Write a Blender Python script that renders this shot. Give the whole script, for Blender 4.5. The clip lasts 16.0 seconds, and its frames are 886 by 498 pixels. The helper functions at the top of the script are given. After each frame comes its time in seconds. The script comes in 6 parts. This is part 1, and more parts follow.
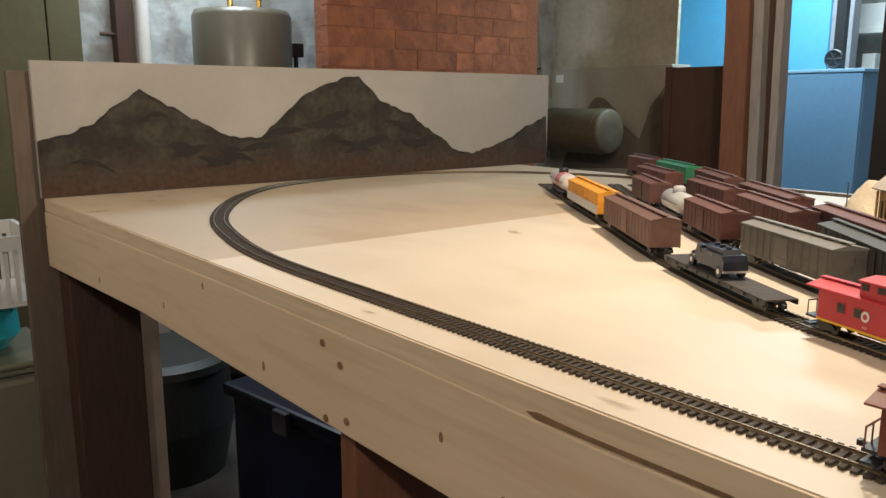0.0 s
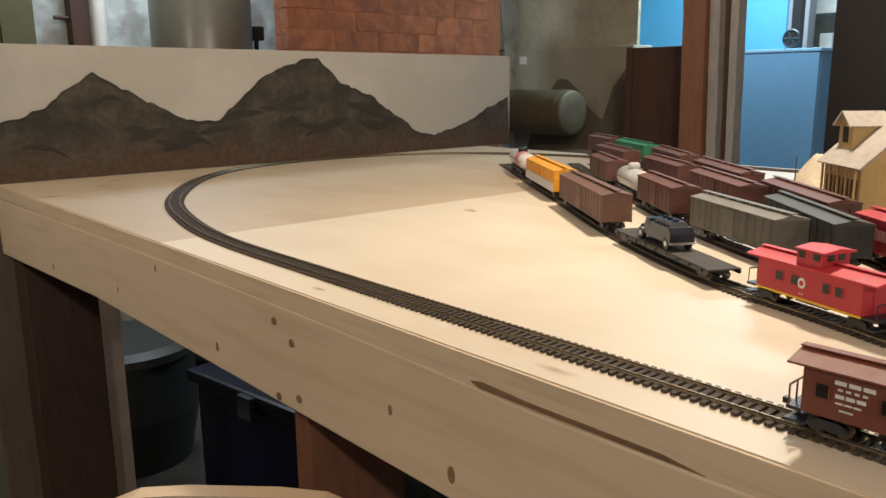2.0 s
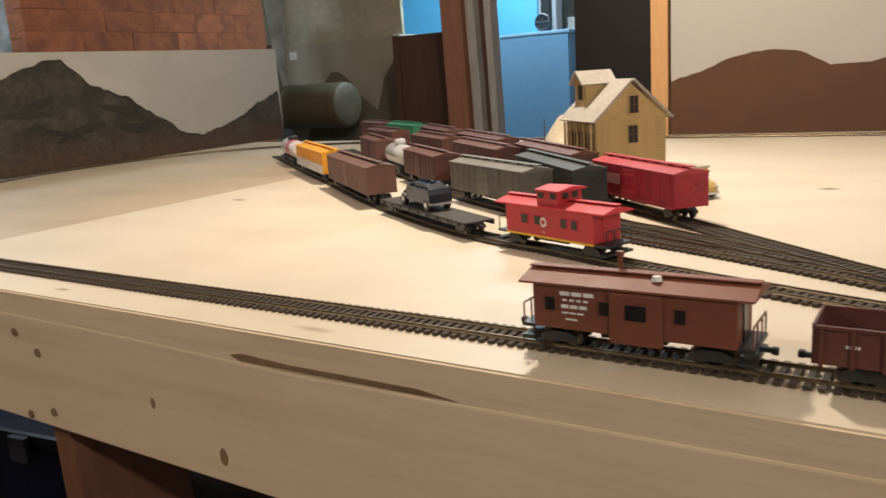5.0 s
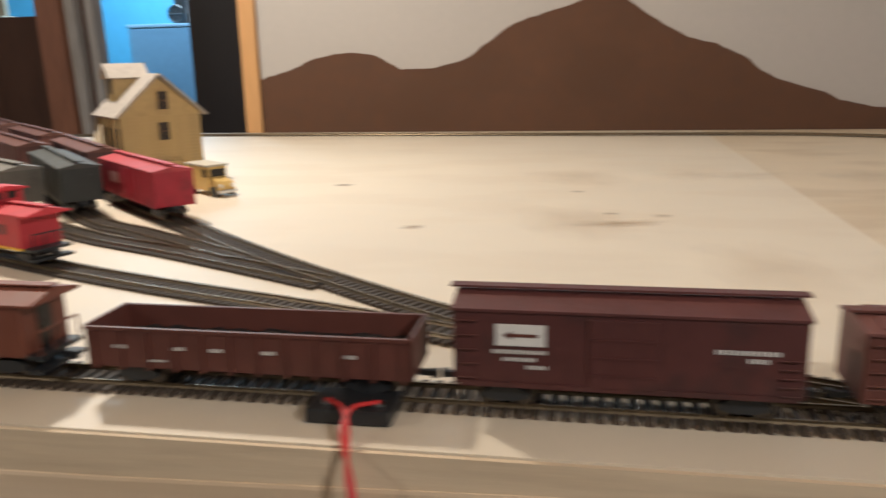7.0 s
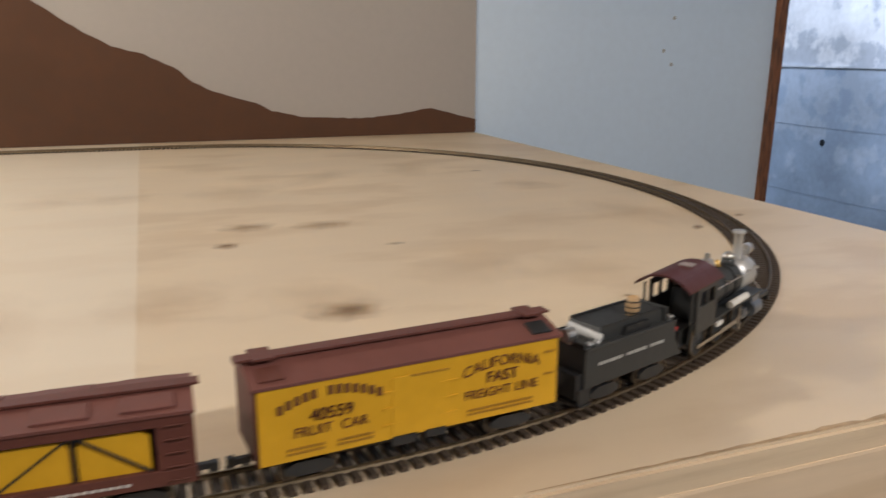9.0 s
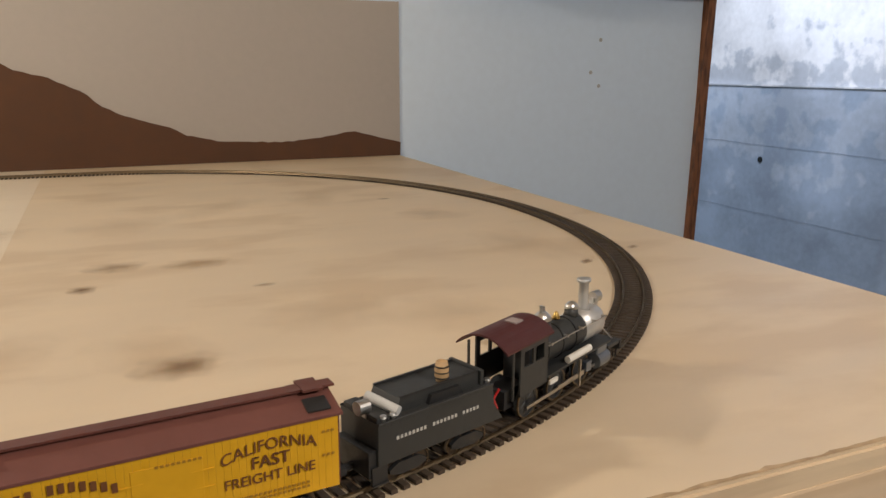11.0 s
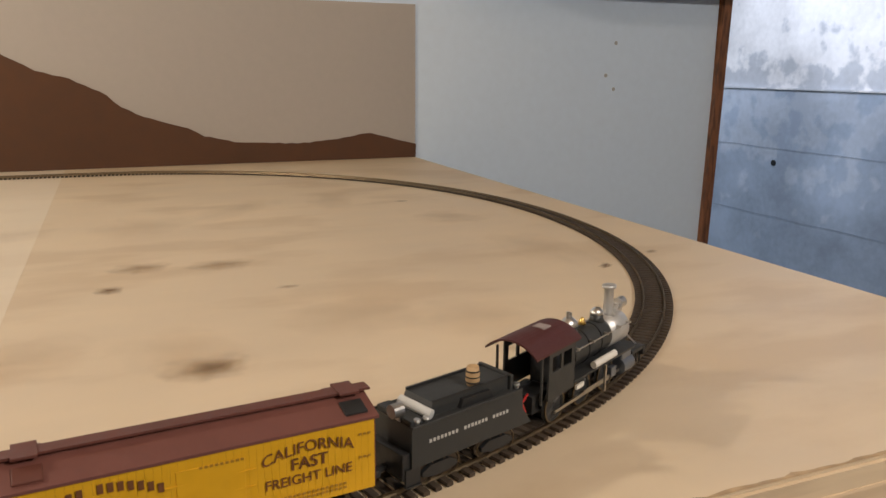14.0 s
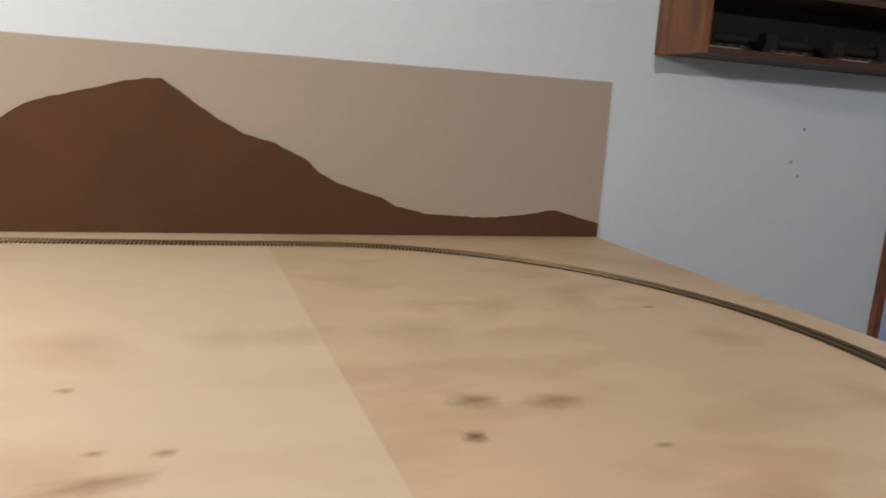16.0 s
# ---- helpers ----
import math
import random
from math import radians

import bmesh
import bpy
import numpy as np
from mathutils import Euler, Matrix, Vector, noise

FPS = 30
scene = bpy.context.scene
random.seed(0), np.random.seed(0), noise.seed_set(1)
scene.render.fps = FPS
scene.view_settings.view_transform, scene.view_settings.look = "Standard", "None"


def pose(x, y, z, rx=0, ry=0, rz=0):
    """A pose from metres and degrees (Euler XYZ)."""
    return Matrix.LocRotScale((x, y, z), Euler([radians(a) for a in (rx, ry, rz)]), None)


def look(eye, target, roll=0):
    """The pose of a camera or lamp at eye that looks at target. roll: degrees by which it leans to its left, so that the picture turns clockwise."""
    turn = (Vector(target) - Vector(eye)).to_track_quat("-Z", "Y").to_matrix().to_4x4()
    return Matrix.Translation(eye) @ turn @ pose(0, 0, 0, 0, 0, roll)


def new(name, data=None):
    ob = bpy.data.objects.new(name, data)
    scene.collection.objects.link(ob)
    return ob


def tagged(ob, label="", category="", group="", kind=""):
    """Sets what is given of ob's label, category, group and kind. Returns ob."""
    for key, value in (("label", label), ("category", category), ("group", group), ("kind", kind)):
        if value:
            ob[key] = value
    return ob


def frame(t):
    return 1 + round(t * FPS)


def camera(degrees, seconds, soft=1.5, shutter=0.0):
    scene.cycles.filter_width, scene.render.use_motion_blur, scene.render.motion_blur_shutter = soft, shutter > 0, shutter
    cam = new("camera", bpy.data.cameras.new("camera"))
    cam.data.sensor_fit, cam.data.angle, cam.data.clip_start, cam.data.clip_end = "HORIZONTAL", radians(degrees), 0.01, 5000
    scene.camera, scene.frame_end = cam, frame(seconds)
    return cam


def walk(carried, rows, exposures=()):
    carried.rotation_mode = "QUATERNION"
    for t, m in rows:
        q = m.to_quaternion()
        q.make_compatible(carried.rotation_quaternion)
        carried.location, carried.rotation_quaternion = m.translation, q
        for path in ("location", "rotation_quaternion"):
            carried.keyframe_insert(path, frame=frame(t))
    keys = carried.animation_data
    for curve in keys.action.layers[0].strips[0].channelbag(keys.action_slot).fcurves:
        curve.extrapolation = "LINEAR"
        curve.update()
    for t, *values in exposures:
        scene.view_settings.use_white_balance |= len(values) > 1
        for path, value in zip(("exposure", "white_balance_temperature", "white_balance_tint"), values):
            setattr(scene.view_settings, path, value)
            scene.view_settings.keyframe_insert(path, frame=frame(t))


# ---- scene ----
cam = camera(59.2, 16.0, 1.5, 0.45)

PATH = [
    (0, (1.876, -0.41, 1.212), (0.359, 0.839, 0.838), -0.0),
    (0.5, (1.873, -0.407, 1.213), (0.366, 0.85, 0.827), 0.0),
    (1, (1.877, -0.402, 1.213), (0.377, 0.859, 0.816), -0.2),
    (1.5, (1.886, -0.397, 1.212), (0.409, 0.897, 0.829), -0.3),
    (2, (1.894, -0.397, 1.203), (0.432, 0.904, 0.791), -0.5),
    (2.5, (1.895, -0.391, 1.201), (0.442, 0.924, 0.803), -1.6),
    (3, (1.898, -0.382, 1.199), (0.455, 0.94, 0.786), -2.0),
    (3.5, (1.906, -0.378, 1.186), (0.572, 1.061, 0.801), -2.6),
    (4, (1.908, -0.378, 1.177), (0.683, 1.156, 0.793), -3.6),
    (6.5, (2.039, -0.33, 1.164), (1.388, 1.497, 0.677), -1.9),
    (7, (2.111, -0.292, 1.16), (1.765, 1.619, 0.687), -1.3),
    (7.5, (2.183, -0.287, 1.165), (2.191, 1.652, 0.676), -0.9),
    (8, (2.246, -0.283, 1.17), (2.579, 1.626, 0.675), -0.0),
    (8.5, (2.312, -0.269, 1.173), (2.863, 1.586, 0.665), -0.1),
    (9, (2.38, -0.266, 1.183), (3.063, 1.55, 0.695), 0.2),
    (9.5, (2.433, -0.264, 1.187), (3.164, 1.533, 0.703), 0.3),
    (12, (2.474, -0.265, 1.204), (3.255, 1.523, 0.768), 0.1),
    (12.5, (2.472, -0.264, 1.201), (3.25, 1.524, 0.756), 0.0),
    (13, (2.467, -0.265, 1.199), (3.231, 1.528, 0.75), 0.1),
    (13.5, (2.462, -0.264, 1.2), (3.223, 1.531, 0.752), 0.4),
    (14, (2.458, -0.266, 1.204), (3.212, 1.531, 0.753), 0.5),
    (14.5, (2.445, -0.255, 1.232), (3.153, 1.567, 0.811), 0.4),
    (15, (2.391, -0.214, 1.28), (3.062, 1.63, 0.894), 1.3),
    (15.5, (2.263, -0.152, 1.291), (2.954, 1.697, 0.972), 2.1),
    (16, (2.198, -0.079, 1.278), (2.853, 1.774, 0.908), 3.9),
]
walk(cam, [(t, look(eye, target, roll)) for t, eye, target, roll in PATH],
     [(0, 0, 6500, 10), (4, 0, 6500, 10), (6.5, 0, 6050, 10), (7, 0, 6000, 10), (7.5, 0, 6500, 10), (8, 0.05, 5520, 10), (8.5, 0.05, 5800, 10), (9, 0.05, 6030, 10), (9.5, 0.05, 6230, 10), (12, -0.02, 6650, 11), (13.5, 0, 6680, 11), (14.5, -0.05, 6680, 12), (15, -0.1, 6700, 12), (15.5, -0.1, 6720, 12), (16, -0.12, 6480, 12)])

# ---- light ----
world = bpy.data.worlds.new("world")
scene.world = world
world.use_nodes = True
world.node_tree.nodes["Background"].inputs[0].default_value = (0.9, 0.95, 1.0, 1)
world.node_tree.nodes["Background"].inputs[1].default_value = 0.02


def lamp(name, kind, at, watts, colour, size=0.1, aim=None):
    data = bpy.data.lights.new(name, kind)
    data.energy, data.color = watts, colour
    if kind == "AREA":
        data.size = size
    else:
        data.shadow_soft_size = size
    ob = new(name, data)
    ob.matrix_world = look(at, aim) if aim else Matrix.Translation(at)
    return ob


WARM = (1.0, 0.87, 0.70)
lamp("bulb_light", "POINT", (1.38, 0.64, 1.80), 36, WARM, 0.04)
lamp("bulb_light", "POINT", (3.12, -0.95, 1.95), 52, (1.0, 0.925, 0.835), 0.04)
lamp("bulb_light", "POINT", (0.40, -1.10, 1.95), 25, (1.0, 0.90, 0.76), 0.06)
# Cold area lamps added out of view to brighten the room beyond the table.
lamp("cold_fill", "AREA", (0.1, 3.2, 2.3), 62, (0.66, 0.88, 1.0), 0.8, (0.1, 3.2, 0))
lamp("cold_fill", "AREA", (-1.1, 0.9, 2.3), 18, (0.75, 0.88, 1.0), 0.5, (-1.2, 1.2, 0))
# Cool fill lamp added to brighten the concrete wall; no window stands there.
lamp("concrete_fill", "AREA", (4.55, 2.2, 2.3), 33, (0.76, 0.85, 1.0), 0.8, (5.3, 2.6, 0.8))

# ---- materials ----
MATS = {}


def paint(name, colour, rough=0.6, grain=60.0, vary=0.12, blotch=3.0, bump=0.02, metal=0.0, stretch=(1, 1, 1), stain=None, amount=0.0, spread=0.0):
    """A procedural surface: base colour varied by fine grain, large blotches and stains, with fine relief."""
    if name in MATS:
        return MATS[name]
    m = bpy.data.materials.new(name)
    m.use_nodes = True
    nt = m.node_tree
    n, l = nt.nodes, nt.links
    bsdf = n["Principled BSDF"]
    co = n.new("ShaderNodeTexCoord")
    mp = n.new("ShaderNodeMapping")
    mp.inputs["Scale"].default_value = stretch
    place = co.outputs["Object"]
    if spread:
        own, shift = n.new("ShaderNodeObjectInfo"), n.new("ShaderNodeVectorMath")
        shift.operation = "MULTIPLY_ADD"
        shift.inputs[1].default_value = (13.0, 29.0, 7.0)
        l.new(own.outputs["Random"], shift.inputs[0])
        l.new(place, shift.inputs[2])
        place = shift.outputs[0]
    l.new(place, mp.inputs[0])
    fine, big = n.new("ShaderNodeTexNoise"), n.new("ShaderNodeTexNoise")
    fine.inputs["Scale"].default_value, fine.inputs["Detail"].default_value = grain, 6
    big.inputs["Scale"].default_value, big.inputs["Detail"].default_value = blotch, 4
    l.new(mp.outputs[0], fine.inputs["Vector"])
    l.new(place, big.inputs["Vector"])
    add = n.new("ShaderNodeMath")
    add.operation = "ADD"
    l.new(fine.outputs["Fac"], add.inputs[0])
    l.new(big.outputs["Fac"], add.inputs[1])
    span = n.new("ShaderNodeMapRange")
    span.inputs["From Min"].default_value, span.inputs["From Max"].default_value = 0.6, 1.4
    span.inputs["To Min"].default_value, span.inputs["To Max"].default_value = 1 - vary, 1 + vary
    l.new(add.outputs[0], span.inputs["Value"])
    mul = n.new("ShaderNodeVectorMath")
    mul.operation = "SCALE"
    mul.inputs[0].default_value = colour
    l.new(span.outputs[0], mul.inputs["Scale"])
    out = mul.outputs[0]
    if spread:
        info = n.new("ShaderNodeObjectInfo")
        sp = n.new("ShaderNodeMapRange")
        sp.inputs["To Min"].default_value, sp.inputs["To Max"].default_value = 1 - spread, 1 + spread
        l.new(info.outputs["Random"], sp.inputs["Value"])
        mul2 = n.new("ShaderNodeVectorMath")
        mul2.operation = "SCALE"
        l.new(out, mul2.inputs[0])
        l.new(sp.outputs[0], mul2.inputs["Scale"])
        out = mul2.outputs[0]
    if stain:
        st = n.new("ShaderNodeTexNoise")
        st.inputs["Scale"].default_value, st.inputs["Detail"].default_value = blotch * 1.7, 8
        l.new(mp.outputs[0], st.inputs["Vector"])
        rmp = n.new("ShaderNodeMapRange")
        rmp.inputs["From Min"].default_value, rmp.inputs["From Max"].default_value = 0.5, 0.62
        rmp.inputs["To Max"].default_value = amount
        l.new(st.outputs["Fac"], rmp.inputs["Value"])
        mix = n.new("ShaderNodeMix")
        mix.data_type = "RGBA"
        mix.inputs["B"].default_value = (*stain, 1)
        l.new(rmp.outputs[0], mix.inputs["Factor"])
        l.new(out, mix.inputs["A"])
        out = mix.outputs["Result"]
    l.new(out, bsdf.inputs["Base Color"])
    bsdf.inputs["Metallic"].default_value = metal
    rr = n.new("ShaderNodeMapRange")
    rr.inputs["To Min"].default_value, rr.inputs["To Max"].default_value = max(0.05, rough - 0.1), min(1, rough + 0.1)
    l.new(fine.outputs["Fac"], rr.inputs["Value"])
    l.new(rr.outputs[0], bsdf.inputs["Roughness"])
    if bump:
        bp = n.new("ShaderNodeBump")
        bp.inputs["Strength"].default_value, bp.inputs["Distance"].default_value = 0.5, bump * 0.05
        l.new(fine.outputs["Fac"], bp.inputs["Height"])
        l.new(bp.outputs[0], bsdf.inputs["Normal"])
    MATS[name] = m
    return m


def soft_mark(name, colour, depth):
    """A stain that fades out towards its uneven rim."""
    m = bpy.data.materials.new(name)
    m.use_nodes = True
    n, l = m.node_tree.nodes, m.node_tree.links
    bsdf = n["Principled BSDF"]
    bsdf.inputs["Base Color"].default_value = (*colour, 1)
    bsdf.inputs["Roughness"].default_value = 0.6
    co = n.new("ShaderNodeTexCoord")
    ln = n.new("ShaderNodeVectorMath")
    ln.operation = "LENGTH"
    l.new(co.outputs["Object"], ln.inputs[0])
    ns = n.new("ShaderNodeTexNoise")
    ns.inputs["Scale"].default_value, ns.inputs["Detail"].default_value = 2.2, 5
    l.new(co.outputs["Object"], ns.inputs["Vector"])
    ad = n.new("ShaderNodeMath")
    ad.operation = "MULTIPLY_ADD"
    ad.inputs[1].default_value = 0.9
    l.new(ns.outputs["Fac"], ad.inputs[0])
    l.new(ln.outputs["Value"], ad.inputs[2])
    mr = n.new("ShaderNodeMapRange")
    mr.inputs["From Min"].default_value, mr.inputs["From Max"].default_value = 0.55, 1.25
    mr.inputs["To Min"].default_value, mr.inputs["To Max"].default_value = depth, 0.0
    l.new(ad.outputs[0], mr.inputs["Value"])
    l.new(mr.outputs[0], bsdf.inputs["Alpha"])
    return m


def hill_paint(name):
    """Dark olive hills dabbed on in clumps, running out into brown foothills along the board's foot."""
    m = bpy.data.materials.new(name)
    m.use_nodes = True
    n, l = m.node_tree.nodes, m.node_tree.links
    bsdf = n["Principled BSDF"]
    bsdf.inputs["Roughness"].default_value = 0.85
    co = n.new("ShaderNodeTexCoord")
    clump, fine = n.new("ShaderNodeTexNoise"), n.new("ShaderNodeTexNoise")
    clump.inputs["Scale"].default_value, clump.inputs["Detail"].default_value = 13, 5
    fine.inputs["Scale"].default_value, fine.inputs["Detail"].default_value = 70, 5
    for t in (clump, fine):
        l.new(co.outputs["Object"], t.inputs["Vector"])
    dab = n.new("ShaderNodeMapRange")
    dab.inputs["From Min"].default_value, dab.inputs["From Max"].default_value = 0.40, 0.60
    l.new(clump.outputs["Fac"], dab.inputs["Value"])
    olive = n.new("ShaderNodeMix")
    olive.data_type = "RGBA"
    olive.inputs["A"].default_value, olive.inputs["B"].default_value = (0.026, 0.022, 0.016, 1), (0.056, 0.047, 0.033, 1)
    l.new(dab.outputs[0], olive.inputs["Factor"])
    sep = n.new("ShaderNodeSeparateXYZ")
    l.new(co.outputs["Object"], sep.inputs[0])
    wob = n.new("ShaderNodeMath")
    wob.operation = "MULTIPLY_ADD"
    wob.inputs[1].default_value = 0.14
    l.new(clump.outputs["Fac"], wob.inputs[0])
    l.new(sep.outputs["Z"], wob.inputs[2])
    low = n.new("ShaderNodeMapRange")
    low.inputs["From Min"].default_value, low.inputs["From Max"].default_value = 0.085, 0.165
    low.inputs["To Min"].default_value, low.inputs["To Max"].default_value = 1.0, 0.0
    l.new(wob.outputs[0], low.inputs["Value"])
    mix = n.new("ShaderNodeMix")
    mix.data_type = "RGBA"
    mix.inputs["B"].default_value = (0.066, 0.037, 0.022, 1)
    l.new(low.outputs[0], mix.inputs["Factor"])
    l.new(olive.outputs["Result"], mix.inputs["A"])
    grain = n.new("ShaderNodeMapRange")
    grain.inputs["From Min"].default_value, grain.inputs["From Max"].default_value = 0.3, 0.7
    grain.inputs["To Min"].default_value, grain.inputs["To Max"].default_value = 0.75, 1.25
    l.new(fine.outputs["Fac"], grain.inputs["Value"])
    out = n.new("ShaderNodeVectorMath")
    out.operation = "SCALE"
    l.new(mix.outputs["Result"], out.inputs[0])
    l.new(grain.outputs[0], out.inputs["Scale"])
    l.new(out.outputs[0], bsdf.inputs["Base Color"])
    return m


def peeling(name, coat, bare, foot, reach, way, depth):
    """Wall paint that has come off in ragged patches near a ledge: above it for way 1, below it for way -1."""
    m = bpy.data.materials.new(name)
    m.use_nodes = True
    n, l = m.node_tree.nodes, m.node_tree.links
    bsdf = n["Principled BSDF"]
    bsdf.inputs["Roughness"].default_value = 0.85
    co = n.new("ShaderNodeTexCoord")
    noises = []
    for scale, detail in ((7.5, 9), (2.6, 6), (38, 6)):
        t = n.new("ShaderNodeTexNoise")
        t.inputs["Scale"].default_value, t.inputs["Detail"].default_value = scale, detail
        l.new(co.outputs["Object"], t.inputs["Vector"])
        noises.append(t)
    sep = n.new("ShaderNodeSeparateXYZ")
    l.new(co.outputs["Object"], sep.inputs[0])
    far = n.new("ShaderNodeMapRange")
    far.inputs["From Min"].default_value, far.inputs["From Max"].default_value = foot, foot + way * reach
    far.inputs["To Min"].default_value, far.inputs["To Max"].default_value = 0.13, -0.17
    l.new(sep.outputs["Z"], far.inputs["Value"])
    near = n.new("ShaderNodeMath")
    near.operation = "ADD"
    l.new(noises[0].outputs["Fac"], near.inputs[0])
    l.new(far.outputs[0], near.inputs[1])
    gone = n.new("ShaderNodeMapRange")
    gone.inputs["From Min"].default_value, gone.inputs["From Max"].default_value = 0.50, 0.58
    gone.inputs["To Max"].default_value = depth
    l.new(near.outputs[0], gone.inputs["Value"])
    tone = n.new("ShaderNodeMath")
    tone.operation = "MULTIPLY_ADD"
    tone.inputs[1].default_value = 0.2
    l.new(noises[2].outputs["Fac"], tone.inputs[0])
    l.new(noises[1].outputs["Fac"], tone.inputs[2])
    vary = n.new("ShaderNodeMapRange")
    vary.inputs["From Min"].default_value, vary.inputs["From Max"].default_value = 0.42, 0.78
    vary.inputs["To Min"].default_value, vary.inputs["To Max"].default_value = 0.74, 1.26
    l.new(tone.outputs[0], vary.inputs["Value"])
    mix = n.new("ShaderNodeMix")
    mix.data_type = "RGBA"
    mix.inputs["A"].default_value, mix.inputs["B"].default_value = (*coat, 1), (*bare, 1)
    l.new(gone.outputs[0], mix.inputs["Factor"])
    out = n.new("ShaderNodeVectorMath")
    out.operation = "SCALE"
    l.new(mix.outputs["Result"], out.inputs[0])
    l.new(vary.outputs[0], out.inputs["Scale"])
    l.new(out.outputs[0], bsdf.inputs["Base Color"])
    bp = n.new("ShaderNodeBump")
    bp.inputs["Strength"].default_value, bp.inputs["Distance"].default_value = 0.5, 0.006
    l.new(near.outputs[0], bp.inputs["Height"])
    l.new(bp.outputs[0], bsdf.inputs["Normal"])
    return m


# ---- mesh helpers ----
def part(name, bm, material, parent=None, label="", smooth=False):
    me = bpy.data.meshes.new(name)
    bm.normal_update()
    bm.to_mesh(me)
    bm.free()
    me.materials.append(material)
    if smooth:
        for p in me.polygons:
            p.use_smooth = True
    ob = new(name, me)
    ob.parent = parent
    if label:
        ob["label"] = label
    return ob


def share(name, me, parent, m):
    ob = new(name, me)
    ob.parent = parent
    ob.matrix_basis = m
    return ob


def empty(name, m=None):
    ob = new(name)
    ob.empty_display_size = 0.02
    if m is not None:
        ob.matrix_basis = m
    return ob


def box(x0, x1, y0, y1, z0, z1, bevel=0.0, bm=None):
    """A box, alone or added to bm, with rounded edges if bevel is given."""
    b = bmesh.new()
    bmesh.ops.create_cube(b, size=1)
    for v in b.verts:
        v.co = Vector((x0 + (v.co.x + 0.5) * (x1 - x0), y0 + (v.co.y + 0.5) * (y1 - y0), z0 + (v.co.z + 0.5) * (z1 - z0)))
    if bevel:
        bmesh.ops.bevel(b, geom=b.edges[:], offset=bevel, segments=2, affect="EDGES", profile=0.6)
    return join(bm, b)


def join(bm, b):
    if bm is None:
        return b
    me = bpy.data.meshes.new("tmp")
    b.to_mesh(me)
    b.free()
    bm.from_mesh(me)
    bpy.data.meshes.remove(me)
    return bm


def rod(p, q, r, r2=None, seg=12, bm=None):
    """A round bar from p to q, tapered if r2 is given."""
    p, q = Vector(p), Vector(q)
    b = bmesh.new()
    d = q - p
    m = Matrix.Translation((p + q) / 2) @ d.to_track_quat("Z", "Y").to_matrix().to_4x4()
    bmesh.ops.create_cone(b, cap_ends=True, segments=seg, radius1=r, radius2=r if r2 is None else r2, depth=d.length, matrix=m)
    return join(bm, b)


def lathe(profile, seg=20, m=None, bm=None):
    """A turned body: rows of (radius, height) about z."""
    b = bmesh.new()
    rings = []
    for r, z in profile:
        rings.append([b.verts.new((r * math.cos(2 * math.pi * i / seg), r * math.sin(2 * math.pi * i / seg), z)) for i in range(seg)])
    for a, c in zip(rings, rings[1:]):
        for i in range(seg):
            b.faces.new((a[i], a[(i + 1) % seg], c[(i + 1) % seg], c[i]))
    b.faces.new(rings[0][::-1])
    b.faces.new(rings[-1])
    if m is not None:
        bmesh.ops.transform(b, matrix=m, verts=b.verts)
    return join(bm, b)


def ring(r0, r1, z0, z1, seg=28, m=None):
    """A flat hoop between two radii, about z."""
    b = bmesh.new()
    rows = [[b.verts.new((r * math.cos(2 * math.pi * i / seg), r * math.sin(2 * math.pi * i / seg), z)) for i in range(seg)] for r, z in ((r0, z0), (r1, z0), (r1, z1), (r0, z1))]
    for k in range(4):
        a, c = rows[k], rows[(k + 1) % 4]
        for i in range(seg):
            b.faces.new((a[i], a[(i + 1) % seg], c[(i + 1) % seg], c[i]))
    bmesh.ops.recalc_face_normals(b, faces=b.faces)
    if m is not None:
        bmesh.ops.transform(b, matrix=m, verts=b.verts)
    return b


def prism(outline, lo, hi, m=None, bm=None):
    """An outline in the x-z plane pushed from y=lo to y=hi."""
    b = bmesh.new()
    a = [b.verts.new((x, lo, z)) for x, z in outline]
    c = [b.verts.new((x, hi, z)) for x, z in outline]
    b.faces.new(a)
    b.faces.new(c[::-1])
    for i in range(len(a)):
        j = (i + 1) % len(a)
        b.faces.new((a[j], a[i], c[i], c[j]))
    bmesh.ops.recalc_face_normals(b, faces=b.faces)
    if m is not None:
        bmesh.ops.transform(b, matrix=m, verts=b.verts)
    return join(bm, b)


def letters(text, size, material, parent, m, name="lettering", arc=0.0, extrude=0.0001):
    """Text in the built-in font as a flat mesh; arc bends its baseline upward in the middle."""
    cu = bpy.data.curves.new(name, "FONT")
    cu.body, cu.size, cu.align_x, cu.align_y, cu.extrude = text, size, "CENTER", "CENTER", extrude
    tmp = bpy.data.objects.new(name, cu)
    scene.collection.objects.link(tmp)
    me = bpy.data.meshes.new_from_object(tmp.evaluated_get(bpy.context.evaluated_depsgraph_get()))
    bpy.data.objects.remove(tmp)
    if arc:
        w = max(abs(v.co.x) for v in me.vertices)
        for v in me.vertices:
            v.co.y += arc * (1 - (v.co.x / w) ** 2)
    me.materials.clear()
    me.materials.append(material)
    ob = new(name, me)
    ob.parent = parent
    ob.matrix_basis = m
    return ob


